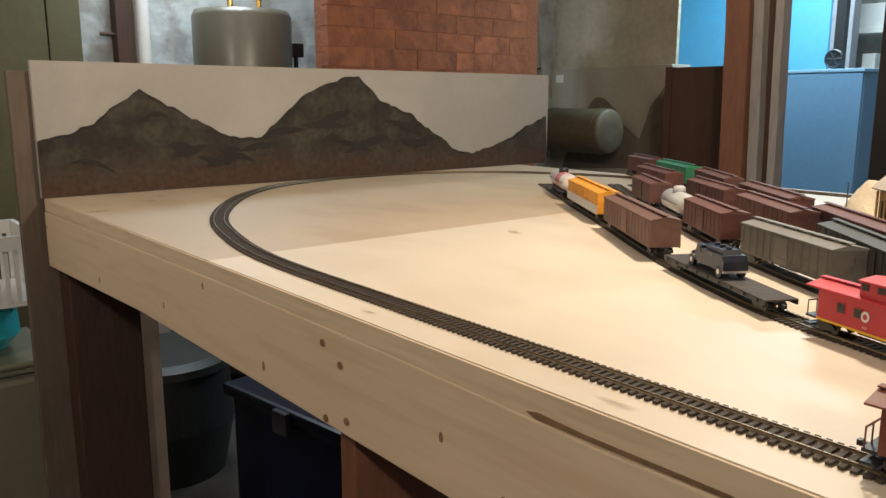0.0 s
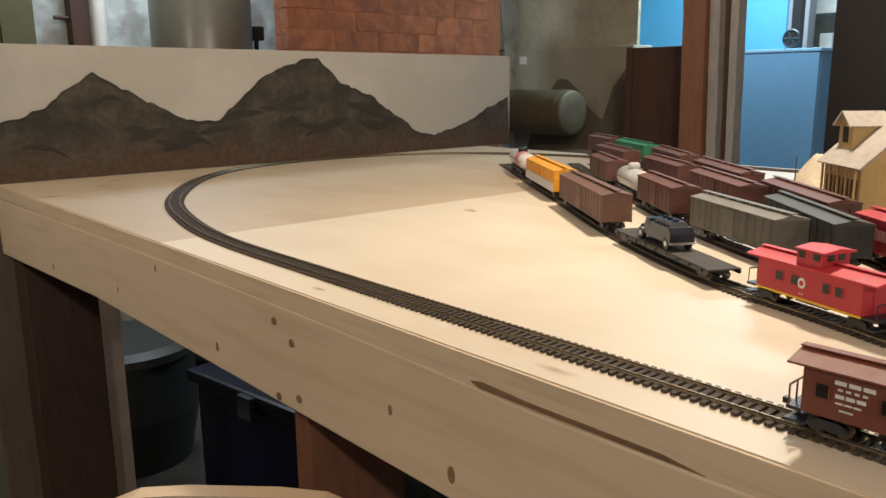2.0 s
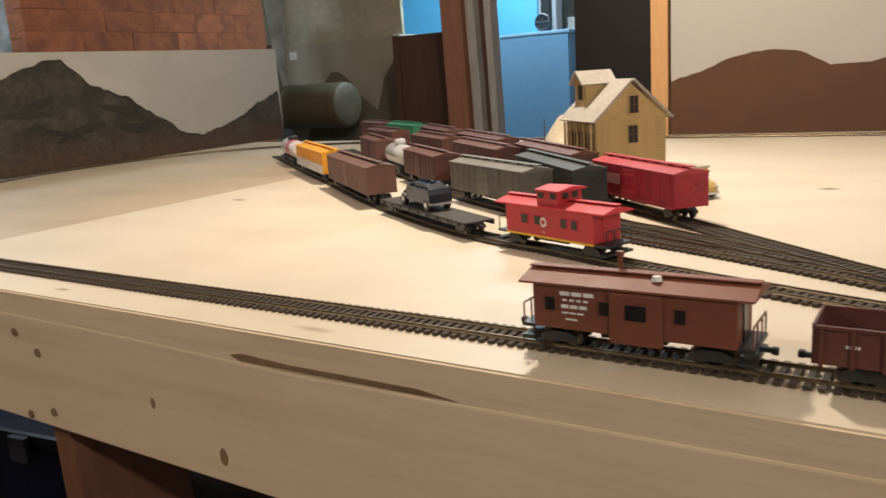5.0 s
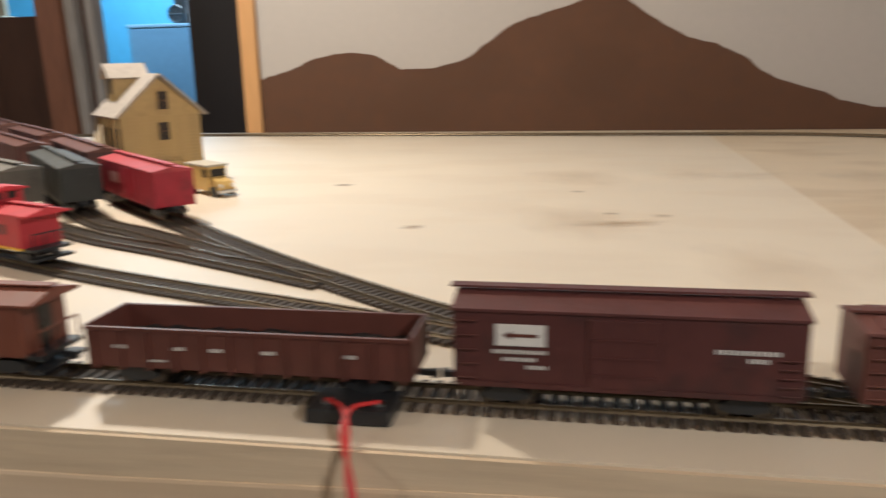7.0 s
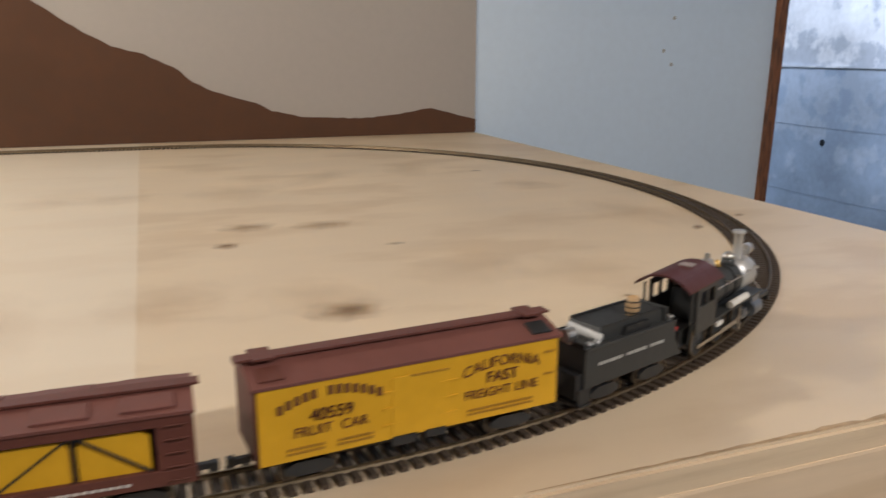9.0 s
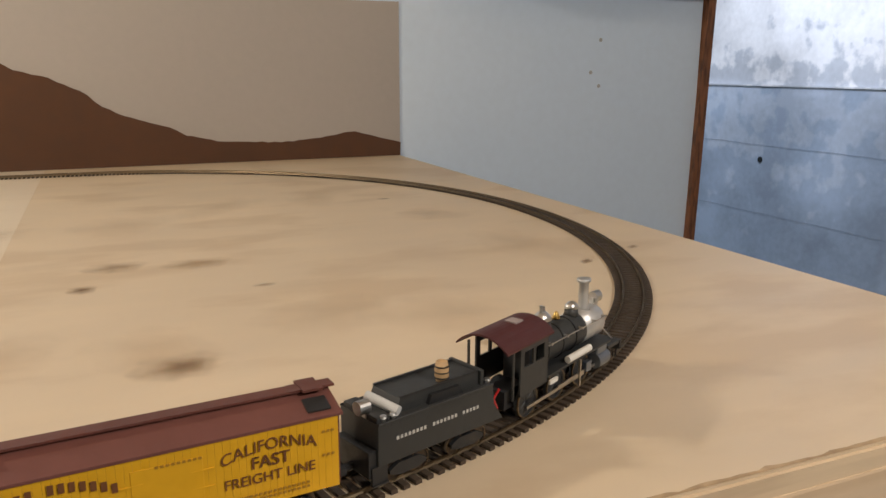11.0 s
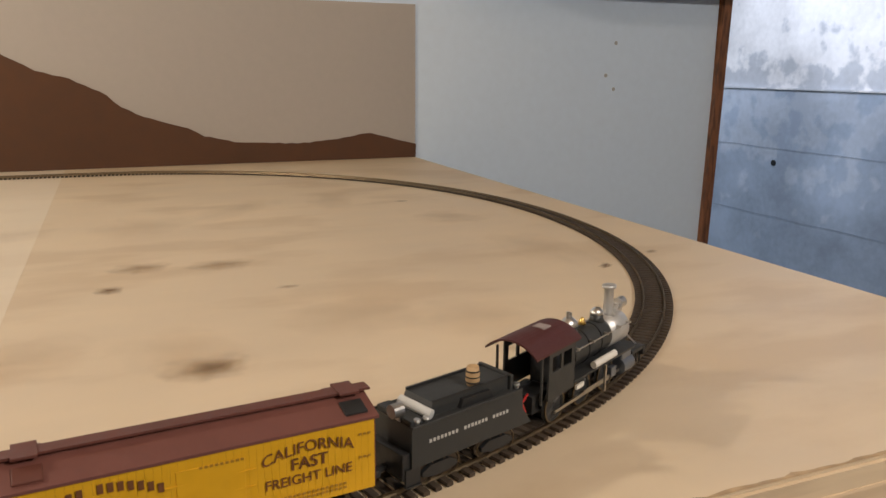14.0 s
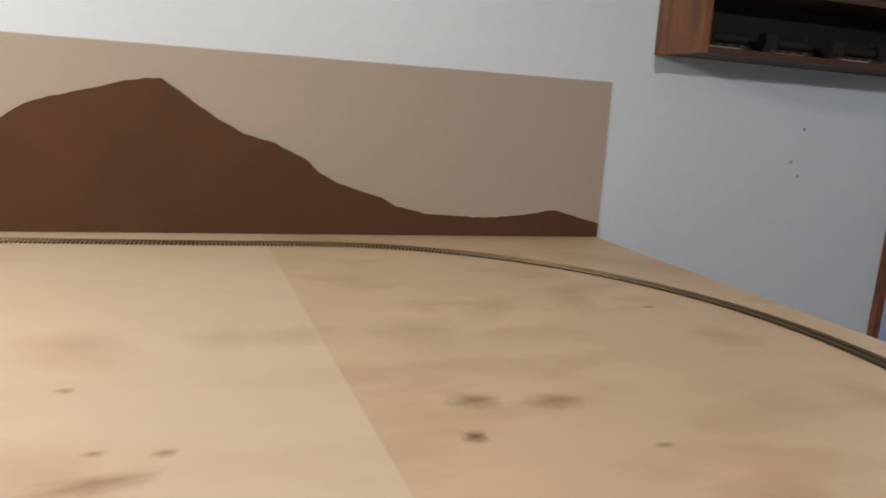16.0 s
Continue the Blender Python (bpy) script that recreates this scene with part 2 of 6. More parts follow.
def smooth_path(points, step=0.01):
    """Evenly spaced points along a smooth curve through the given ones."""
    pts = [Vector((*p, 0)) for p in points]
    dense = []
    for i in range(len(pts) - 1):
        a, b, c, d = pts[max(i - 1, 0)], pts[i], pts[i + 1], pts[min(i + 2, len(pts) - 1)]
        k = max(2, int((c - b).length / 0.004))
        for j in range(k):
            t = j / k
            dense.append(0.5 * (2 * b + (c - a) * t + (2 * a - 5 * b + 4 * c - d) * t * t + (3 * b - a - 3 * c + d) * t ** 3))
    dense.append(pts[-1])
    out, left = [dense[0]], step
    for p, q in zip(dense, dense[1:]):
        seg = (q - p).length
        while seg >= left:
            p = p + (q - p) * (left / seg)
            out.append(p)
            seg -= left
            left = step
        left -= seg
    return out


# ---- plan ----
TZ = 1.0                  # table top
XR, YB = 3.11, 1.46       # right wall, back wall
FLOOR = 0.0

ply = paint("plywood", (0.665, 0.545, 0.39), 0.5, 7, 0.09, 3.0, 0.006, stretch=(1, 2.2, 2), stain=(0.50, 0.37, 0.23), amount=0.42)
ply0 = paint("plywood_tan", (0.53, 0.42, 0.29), 0.5, 7, 0.08, 2.2, 0.006, stretch=(1, 2.2, 2), stain=(0.42, 0.31, 0.19), amount=0.35)
ply2 = paint("plywood_pale", (0.72, 0.625, 0.49), 0.5, 7, 0.05, 3.0, 0.006, stretch=(1, 2.2, 2), stain=(0.62, 0.50, 0.36), amount=0.25)
plyedge = paint("plywood_edge", (0.69, 0.54, 0.37), 0.7, 12, 0.07, 4, 0.02, stretch=(1, 1, 12), stain=(0.36, 0.24, 0.14), amount=0.22)
pine = paint("pine_board", (0.71, 0.55, 0.385), 0.5, 14, 0.06, 2.2, 0.01, stretch=(1, 6, 12), stain=(0.5, 0.33, 0.17), amount=0.25)
knotm = paint("knot", (0.22, 0.13, 0.07), 0.6, 120, 0.3, 30, 0.02)
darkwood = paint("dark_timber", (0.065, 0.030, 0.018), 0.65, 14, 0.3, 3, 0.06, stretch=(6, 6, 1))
redwood = paint("red_timber", (0.19, 0.078, 0.042), 0.6, 14, 0.3, 3, 0.06, stretch=(6, 6, 1))
graywood = paint("grey_timber", (0.29, 0.265, 0.245), 0.75, 14, 0.3, 3, 0.06, stretch=(6, 6, 1))
stud = paint("pine_stud", (0.52, 0.28, 0.11), 0.55, 14, 0.15, 3, 0.03, stretch=(6, 6, 1))
skyp = paint("sky_paint", (0.38, 0.355, 0.315), 0.7, 60, 0.05, 2.0, 0.01, stain=(0.50, 0.47, 0.43), amount=0.35)
skyp2 = paint("sky_paint_warm", (0.41, 0.375, 0.345), 0.7, 60, 0.04, 2.0, 0.01)
brown_mt = paint("brown_mountain_paint", (0.088, 0.037, 0.0165), 0.8, 30, 0.16, 2.5, 0.01, stain=(0.074, 0.032, 0.014), amount=0.6)
whitewall = paint("white_panel", (0.67, 0.80, 0.97), 0.45, 50, 0.03, 1.5, 0.004)
concrete = peeling("painted_concrete", (0.35, 0.42, 0.535), (0.52, 0.57, 0.66), 1.122, 0.75, -1, 0.6)
whitewash = peeling("peeling_whitewash", (0.76, 0.755, 0.78), (0.40, 0.43, 0.49), 1.125, 0.34, 1, 0.75)
stonewall = paint("whitewashed_stone", (0.45, 0.48, 0.46), 0.85, 14, 0.3, 4, 0.5, stain=(0.22, 0.2, 0.17), amount=0.6)
greenwall = paint("green_paint", (0.105, 0.098, 0.045), 0.7, 20, 0.12, 2.5, 0.1)
graypanel = paint("grey_board", (0.36, 0.33, 0.26), 0.6, 40, 0.10, 2.5, 0.03)
cyanwall = paint("blue_wall", (0.085, 0.36, 0.60), 0.7, 20, 0.1, 2.0, 0.05, stain=(0.1, 0.3, 0.45), amount=0.25)
bluepanel = paint("blue_panel", (0.15, 0.31, 0.49), 0.5, 40, 0.08, 1.5, 0.01)
floorm = paint("concrete_floor", (0.05, 0.042, 0.034), 0.8, 20, 0.3, 2, 0.1)
ceilm = paint("joist_ceiling", (0.30, 0.22, 0.14), 0.8, 20, 0.2, 2, 0.1)
brickm = paint("brick", (0.31, 0.105, 0.045), 0.9, 22, 0.34, 5, 0.35, spread=0.09, stain=(0.17, 0.060, 0.034), amount=0.7)
mortar = paint("mortar", (0.27, 0.095, 0.042), 0.9, 60, 0.2, 8, 0.2)
steelm = paint("steel", (0.55, 0.53, 0.50), 0.3, 80, 0.1, 4, 0.01, metal=1.0)
railm = paint("rail_metal", (0.24, 0.185, 0.12), 0.42, 90, 0.2, 8, 0.01, metal=1.0)
tiem = paint("tie_plastic", (0.048, 0.033, 0.022), 0.75, 200, 0.3, 20, 0.02)
blackm = paint("black_enamel", (0.018, 0.019, 0.021), 0.45, 200, 0.2, 20, 0.01)
chrome = paint("silver_metal", (0.62, 0.62, 0.62), 0.36, 200, 0.05, 20, 0.0, metal=1.0)
brass = paint("brass", (0.62, 0.42, 0.14), 0.3, 200, 0.1, 20, 0.0, metal=1.0)
white = paint("white_print", (0.72, 0.70, 0.66), 0.6, 200, 0.08, 20, 0)

# ---- room shell ----
def structure(name, bm, material, label, category):
    return tagged(part(name, bm, material), label, category, kind="structure")


structure("floor", box(-3, 6, -3.5, 5.5, -0.1, FLOOR), floorm, "worn grey concrete basement floor", "floor")
structure("ceiling", box(-3, 6, -3.5, 5.5, 2.45, 2.55), ceilm, "dim wooden basement ceiling", "ceiling")
structure("wall_front", box(-3, 6, -3.6, -3.5, 0, 2.45), stonewall, "rough whitewashed stone basement wall", "wall")
structure("wall_far_left", box(-1.75, -1.6, -3.5, 5.5, 0, 2.45), stonewall, "rough whitewashed stone basement wall", "wall")
structure("wall_far_back", box(-1.6, 6, 4.6, 4.7, 0, 2.45), stonewall, "pale stone wall at the workshop end", "wall")
structure("wall_concrete", box(5.323, 5.47, -3.5, 4.6, 0, 1.122, 0.004), concrete, "blue-grey painted concrete wall with rough patches", "wall")
structure("wall_whitewash", box(5.338, 5.47, -3.5, 4.6, 1.122, 2.45), whitewash, "peeling whitewashed upper wall above the concrete ledge", "wall")
structure("wall_back", box(1.375, 3.980, YB + 0.004, YB + 0.03, 0, 2.45), whitewall, "white wall panel behind the train table", "wall")

# ---- train table ----
table = tagged(empty("train_table", Matrix.Translation((0, 0, 0))), "large plywood train table with pine edge boards on dark posts", "table")
for i, (a, b, mt) in enumerate(((0.002, 0.8790, ply0), (0.8791, 2.3610, ply2), (2.3611, XR - 0.002, ply))):
    part("plywood_top", box(a, b, 0.0, YB, TZ - 0.026, TZ), mt, table)
part("plywood_edge", box(0.002, XR - 0.002, -0.003, -0.0005, TZ - 0.026, TZ - 0.001), plyedge, table)
board = prism([(-0.005, 0.848), (-0.005, 0.9705), (0.95, 0.9785), (1.3, 0.9775), (1.55, 0.9735), (1.9, 0.979), (2.1, 0.985), (XR - 0.002, 0.988), (XR - 0.002, 0.866), (1.2, 0.869), (0.6, 0.870)], -0.004, 0.016)
bmesh.ops.bevel(board, geom=board.edges[:], offset=0.002, segments=2, affect="EDGES", profile=0.6)
part("edge_board", board, pine, table, "knotty pine edge board")
part("edge_board", box(XR - 0.022, XR - 0.001, 0.003, 0.45, TZ - 0.138, TZ - 0.0275, 0.003), pine, table)

# ---- backdrops ----
def backdrop(name, label, m, ridge, length, height, thick, sky_mat, mt_mat):
    ob = tagged(empty(name, m), label, "backdrop")
    part("sky_board", box(0, length, 0, thick, 0, height), sky_mat, ob)
    part("mountain_range", prism(ridge + [(length, 0.0005), (0, 0.0005)], -0.002, -0.0004), mt_mat, ob)
    return ob


def rough(points, seed, amp, step=0.012):
    """A ridge line through the points with small uneven steps."""
    rng = random.Random(seed)
    out = []
    for (a, b), (c, d) in zip(points, points[1:]):
        k = max(1, int(abs(c - a) / step))
        for i in range(k):
            t = i / k
            s = t * t * (3 - 2 * t) * 0.4 + t * 0.6
            out.append((a + (c - a) * t, b + (d - b) * s + rng.uniform(-amp, amp)))
    out.append(points[-1])
    return out


LEFT_RIDGE = [(0, .125), (.05, .135), (.12, .16), (.17, .20), (.227, .235), (.262, .215), (.29, .20), (.36, .165), (.43, .125), (.486, .115), (.53, .12), (.57, .15), (.61, .186), (.66, .225), (.72, .25), (.79, .272), (.835, .276), (.87, .245), (.92, .205), (1.013, .174), (1.07, .135), (1.13, .10), (1.19, .06), (1.257, .047), (1.33, .06), (1.42, .085), (1.50, .125), (1.60, .16)]
lb = backdrop("left_backdrop", "grey sky backdrop board painted with dark jagged mountains", pose(-0.002, -0.006, TZ - 0.0, 0, 0, 90),
              rough(LEFT_RIDGE, 3, 0.0034), 1.61, 0.297, 0.016, skyp, hill_paint("mountain_paint"))
stroke = paint("mountain_stroke", (0.025, 0.021, 0.016), 0.85, 60, 0.4, 12, 0.02)


def height_at(points, x):
    """The ridge's height at x."""
    for (a, b), (c, d) in zip(points, points[1:]):
        if a <= x <= c:
            return b + (d - b) * (x - a) / max(c - a, 1e-6)
    return 0.0


def brush(line, thick, seed, lift=0.0):
    """A ragged brush stroke hanging below a line of points."""
    rng = random.Random(seed)
    n = len(line) - 1
    low = [(x, z - thick * (0.25 + math.sin(math.pi * k / n)) * rng.uniform(0.78, 1.0)) for k, (x, z) in enumerate(line)]
    return prism(line + low[::-1], -0.0024 - lift, -0.0021)


ridge_line = rough(LEFT_RIDGE, 3, 0.0034)
rng = random.Random(17)
k = 0
while k + 9 < len(ridge_line):
    ln = rng.randint(7, 16)
    seg = [(x, z + 0.0015) for x, z in ridge_line[k:k + ln]]
    if len(seg) > 3:
        part("ridge_stroke", brush(seg, rng.uniform(0.004, 0.011), k), stroke, lb)
    k += ln - rng.choice((0, 1, -2))
for i in range(20):
    cx, half = rng.uniform(0.05, 1.5), rng.uniform(0.03, 0.075)
    top = height_at(LEFT_RIDGE, cx)
    if top < 0.09:
        continue
    z, rise, tilt = rng.uniform(0.055, top - 0.025), rng.uniform(0.006, 0.022), rng.uniform(-0.35, 0.35)
    line = []
    for q in range(15):
        u = -1 + q / 7
        x = cx + half * u
        line.append((x, min(z + rise * (1 - u * u) + tilt * half * u + rng.uniform(-0.0012, 0.0012), height_at(LEFT_RIDGE, x) - 0.006)))
    part("painted_ridge", brush(line, rng.uniform(0.010, 0.024), i, 0.0003 + 0.00005 * i), stroke, lb)
BACK_RIDGE = [(0, 0.122), (0.021, 0.129), (0.07, 0.142), (0.132, 0.167), (0.18, 0.176), (0.217, 0.180), (0.275, 0.171), (0.332, 0.140), (0.404, 0.140), (0.478, 0.158), (0.528, 0.192), (0.579, 0.228), (0.62, 0.243), (0.676, 0.257), (0.737, 0.277), (0.775, 0.284), (0.803, 0.286), (0.835, 0.266), (0.872, 0.239), (0.915, 0.212), (0.95, 0.194), (0.996, 0.182), (1.062, 0.155), (1.10, 0.123), (1.14, 0.103), (1.19, 0.088), (1.226, 0.079), (1.258, 0.060), (1.32, 0.047), (1.40, 0.042), (1.456, 0.040), (1.51, 0.043), (1.56, 0.049), (1.60, 0.057), (1.625, 0.059), (1.65, 0.053), (1.678, 0.045), (1.735, 0.031)]
backdrop("back_backdrop", "beige sky backdrop board painted with smooth brown mountains", pose(1.375, YB, TZ),
         rough(BACK_RIDGE, 8, 0.0013), XR - 1.375 - 0.001, 0.345, 0.003, skyp2, brown_mt)

# ---- track ----
TRACK_MESH = {}


def tie_mesh(name, half=0.0166):
    if name not in TRACK_MESH:
        bm = box(-0.0019, 0.0019, -half, half, 0, 0.0022)
        me = bpy.data.meshes.new(name)
        bm.to_mesh(me)
        bm.free()
        me.materials.append(tiem)
        TRACK_MESH[name] = me
    return TRACK_MESH[name]


def track(label, points, near=0):
    """Rails swept along the points, and ties across them; ties within near's x range are pieces, the rest one mesh."""
    root = tagged(empty("railway_track"), label, "model track")
    path = smooth_path(points, 0.0072)
    tang = [(path[min(i + 1, len(path) - 1)] - path[max(i - 1, 0)]).normalized() for i in range(len(path))]
    for side in (-1, 1):
        bm = bmesh.new()
        prev = None
        for p, t in zip(path, tang):
            n = Vector((-t.y, t.x, 0)) * side
            c = p + n * 0.0090 + Vector((0, 0, TZ))
            ring = [bm.verts.new(c + n * a + Vector((0, 0, z))) for a, z in ((-0.0009, 0.0021), (0.0009, 0.0021), (0.0004, 0.0033), (0.0005, 0.0046), (-0.0005, 0.0046), (-0.0004, 0.0033))]
            if prev:
                for i in range(6):
                    bm.faces.new((prev[i], prev[(i + 1) % 6], ring[(i + 1) % 6], ring[i]))
            prev = ring
        bmesh.ops.recalc_face_normals(bm, faces=bm.faces)
        part("rail", bm, railm, root)
    count, rest = 0, bmesh.new()
    for p, t in zip(path, tang):
        m = Matrix.Translation(p + Vector((0, 0, TZ + 0.0003))) @ Matrix.Rotation(math.atan2(t.y, t.x), 4, "Z")
        if near and near[0] < p.x < near[1] and p.y < 0.3 and count < 290:
            share("tie", tie_mesh("tie"), root, m)
            count += 1
        else:
            n0 = len(rest.verts)
            rest.from_mesh(tie_mesh("tie"))
            rest.verts.ensure_lookup_table()
            for v in rest.verts[n0:]:
                v.co = m @ v.co
    if len(rest.verts):
        tagged(part("tie_strip", rest, tiem, root), kind="stuff")
    else:
        rest.free()
    return path


right_arc = []
for a in range(0, 181, 10):
    c, q = math.cos(math.radians(a)), 0.95 if a < 90 else 1.0
    right_arc.append((2.405 + 0.620 * math.sin(math.radians(a)) ** q, 0.700 - 0.652 * math.copysign(abs(c) ** q, c)))
left_arc = [(2.405, 1.352), (2.2, 1.357), (1.8, 1.375), (1.3, 1.39), (.9, 1.40), (.66, 1.39), (.44, 1.35), (.26, 1.27), (.13, 1.15), (.055, 1.0), (.033, .85), (.045, .68), (.105, .51), (.21, .38), (.36, .265), (.54, .165), (.72, .105), (.92, .067), (1.2, .058), (1.6, .055), (2.0, .052), (2.3, .0485)]
MAIN = track("oval main line of brown-tied model track", left_arc + right_arc, (0.9, 2.95))
ROW_A = [(.50, 1.06), (.62, .97), (.82, .815), (1.02, .665), (1.27, .475), (1.44, .365), (1.54, .315), (1.62, .287), (1.72, .247), (1.82, .212), (1.92, .180), (2.02, .145), (2.12, .105), (2.25, .066)]
ROW_B = [(.62, 1.19), (.85, .98), (1.10, .765), (1.35, .56), (1.505, .457), (1.60, .395), (1.674, .355), (1.76, .318), (1.86, .27), (1.93, .235)]
ROW_C = [(.66, 1.22), (.99, .985), (1.19, .825), (1.38, .66), (1.595, .45), (1.68, .395), (1.76, .345), (1.83, .30)]
ROW_D = [(.47, 1.46), (.62, 1.37), (.85, 1.21), (1.04, 1.045), (1.30, .815), (1.56, .565), (1.70, .44), (1.75, .395), (1.80, .35), (1.87, .29), (1.93, .243), (2.02, .178), (2.12, .12), (2.25, .072)]
PATHS = {}
for key, row in (("A", ROW_A), ("B", ROW_B), ("C", ROW_C), ("D", ROW_D)):
    PATHS[key] = track("yard siding of brown-tied model track", row, 0)
PATHS["M"] = MAIN


def on_track(key, x, back=False):
    """The pose on a siding at a given x, its own x axis along the rails towards the right."""
    path = PATHS[key]
    i = min(range(1, len(path) - 1), key=lambda j: abs(path[j].x - x))
    t = path[i + 1] - path[i - 1]
    return Matrix.Translation(path[i] + Vector((0, 0, TZ + 0.0046))) @ Matrix.Rotation(math.atan2(t.y, t.x), 4, "Z")

# ---- rolling stock ----
def truck_into(parent, x, wheel_r=0.0048, base=0.010):
    """A freight truck with side frames and four wheels, under the car at x."""
    bm = bmesh.new()
    for s in (-1, 1):
        prism([(-base, 0.0062), (-base * 0.55, 0.0085), (base * 0.55, 0.0085), (base, 0.0062), (base, 0.0042), (base * 0.4, 0.0026), (-base * 0.4, 0.0026), (-base, 0.0042)], s * 0.0112 - 0.0010, s * 0.0112 + 0.0010, bm=bm)
    box(-0.002, 0.002, -0.011, 0.011, 0.004, 0.0085, bm=bm)
    tr = part("truck", bm, blackm, parent)
    tr.location.x = x
    for wx in (-base * 0.72, base * 0.72):
        for s in (-1, 1):
            part("wheel", rod((wx, s * 0.0070, wheel_r), (wx, s * 0.0094, wheel_r), wheel_r, seg=16), wheelm, tr)
    return tr


def coupler_into(parent, x, s):
    bm = box(0, 0.007, -0.0012, 0.0012, 0.0072, 0.0096)
    box(0.006, 0.0092, -0.0024, 0.0012, 0.0066, 0.0102, 0.0006, bm=bm)
    ob = part("coupler", bm, blackm, parent)
    ob.matrix_basis = pose(x, 0, 0, 0, 0, 0 if s > 0 else 180)
    return ob


def running_gear(ob, L, z=0.009):
    for s in (-1, 1):
        truck_into(ob, s * (L / 2 - 0.021))
        coupler_into(ob, s * (L / 2 - 0.001), s)
    part("underframe", box(-L / 2 + 0.001, L / 2 - 0.001, -0.004, 0.004, 0.0085, 0.0122, bm=box(-0.018, 0.018, -0.009, 0.009, 0.007, 0.012)), blackm, ob)


def roof_outline(w, eave, ridge):
    return [(-w, eave - 0.0012), (-w, eave), (0, ridge), (w, eave), (w, eave - 0.0012)]


def ladder_into(ob, x, y, z0, z1, mat):
    bm = bmesh.new()
    for k in range(5):
        z = z0 + (z1 - z0) * (k + 0.5) / 5
        rod((x - 0.0035, y, z), (x + 0.0035, y, z), 0.00035, seg=5, bm=bm)
    part("ladder", bm, mat, ob)


def boxcar(name, label, m, L, colour, door_colour=None, k=1.0, roof_colour=None, roof_walk=None, ribs=0, group="", top=0.0410):
    """A house car: ribbed body, pitched roof with running board, sliding doors, trucks and couplers."""
    ob = tagged(empty(name, m), label, "model boxcar", group)
    ob.scale = (ob.scale[0], ob.scale[1] * k, ob.scale[2] * k)
    w, z0, z1 = 0.0165, 0.0115, top
    body = paint("car_" + "_".join(str(round(c * 100)) for c in colour), colour, 0.55, 120, 0.16, 25, 0.01, stain=tuple(c * 0.45 + 0.008 for c in colour), amount=0.6)
    # Top light put into the colour: the roof defaults to 1.15 times the body.
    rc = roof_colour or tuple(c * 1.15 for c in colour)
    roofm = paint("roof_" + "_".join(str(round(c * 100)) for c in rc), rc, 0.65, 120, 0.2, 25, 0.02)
    bm = box(-L / 2, L / 2, -w, w, z0, z1, 0.0006)
    for s in (-1, 1):
        box(-L / 2 + 0.002, L / 2 - 0.002, s * w - 0.0006, s * w + 0.0006, z0 - 0.0008, z0 + 0.0014, bm=bm)
    part("body", bm, body, ob)
    rib_me = None
    for s in (-1, 1):
        for i in range(ribs):
            x = -L / 2 + L * (i + 0.5) / ribs
            if abs(x) > 0.024:
                if rib_me is None:
                    first = part("rib", box(-0.0005, 0.0005, -0.0005, 0.0005, z0 + 0.0015, z1 - 0.0002), body, ob)
                    first.matrix_basis = Matrix.Translation((x, s * w, 0))
                    rib_me = first.data
                else:
                    share("rib", rib_me, ob, Matrix.Translation((x, s * w, 0)))
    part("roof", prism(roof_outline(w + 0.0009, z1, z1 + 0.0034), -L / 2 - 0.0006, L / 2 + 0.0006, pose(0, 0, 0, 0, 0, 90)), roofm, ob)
    walk_bm = box(-L / 2 - 0.003, L / 2 + 0.003, -0.0030, 0.0030, z1 + 0.0046, z1 + 0.0055)
    for i in range(7):
        x = -L / 2 + L * (i + 0.5) / 7
        box(x - 0.0006, x + 0.0006, -0.0028, 0.0028, z1 + 0.0030, z1 + 0.0046, bm=walk_bm)
    part("running_board", walk_bm, roof_walk or roofm, ob)
    dm = body if door_colour is None else paint("door_" + "_".join(str(round(c * 100)) for c in door_colour), door_colour, 0.6, 120, 0.15, 25, 0.01)
    for s in (-1, 1):
        door = part("sliding_door", box(-0.0135, 0.0135, s * w - 0.0010, s * w + 0.0010, z0 + 0.001, z1 - 0.003, 0.0003), dm, ob)
        for i in range(3):
            z = z0 + 0.006 + i * 0.0075
            part("batten", box(-0.0125, 0.0125, s * w - 0.0014, s * w + 0.0014, z, z + 0.0008), dm, door)
        ladder_into(ob, s * (L / 2 - 0.006), s * (w + 0.0012), z0, z1 - 0.002, body)
        ladder_into(ob, -s * (L / 2 - 0.006), s * (w + 0.0012), z0, z0 + 0.018, body)
        part("brake_wheel", rod((s * (L / 2 + 0.0008), 0.007, z1 - 0.010), (s * (L / 2 + 0.0016), 0.007, z1 - 0.010), 0.0034, seg=12), body, ob)
    running_gear(ob, L)
    return ob


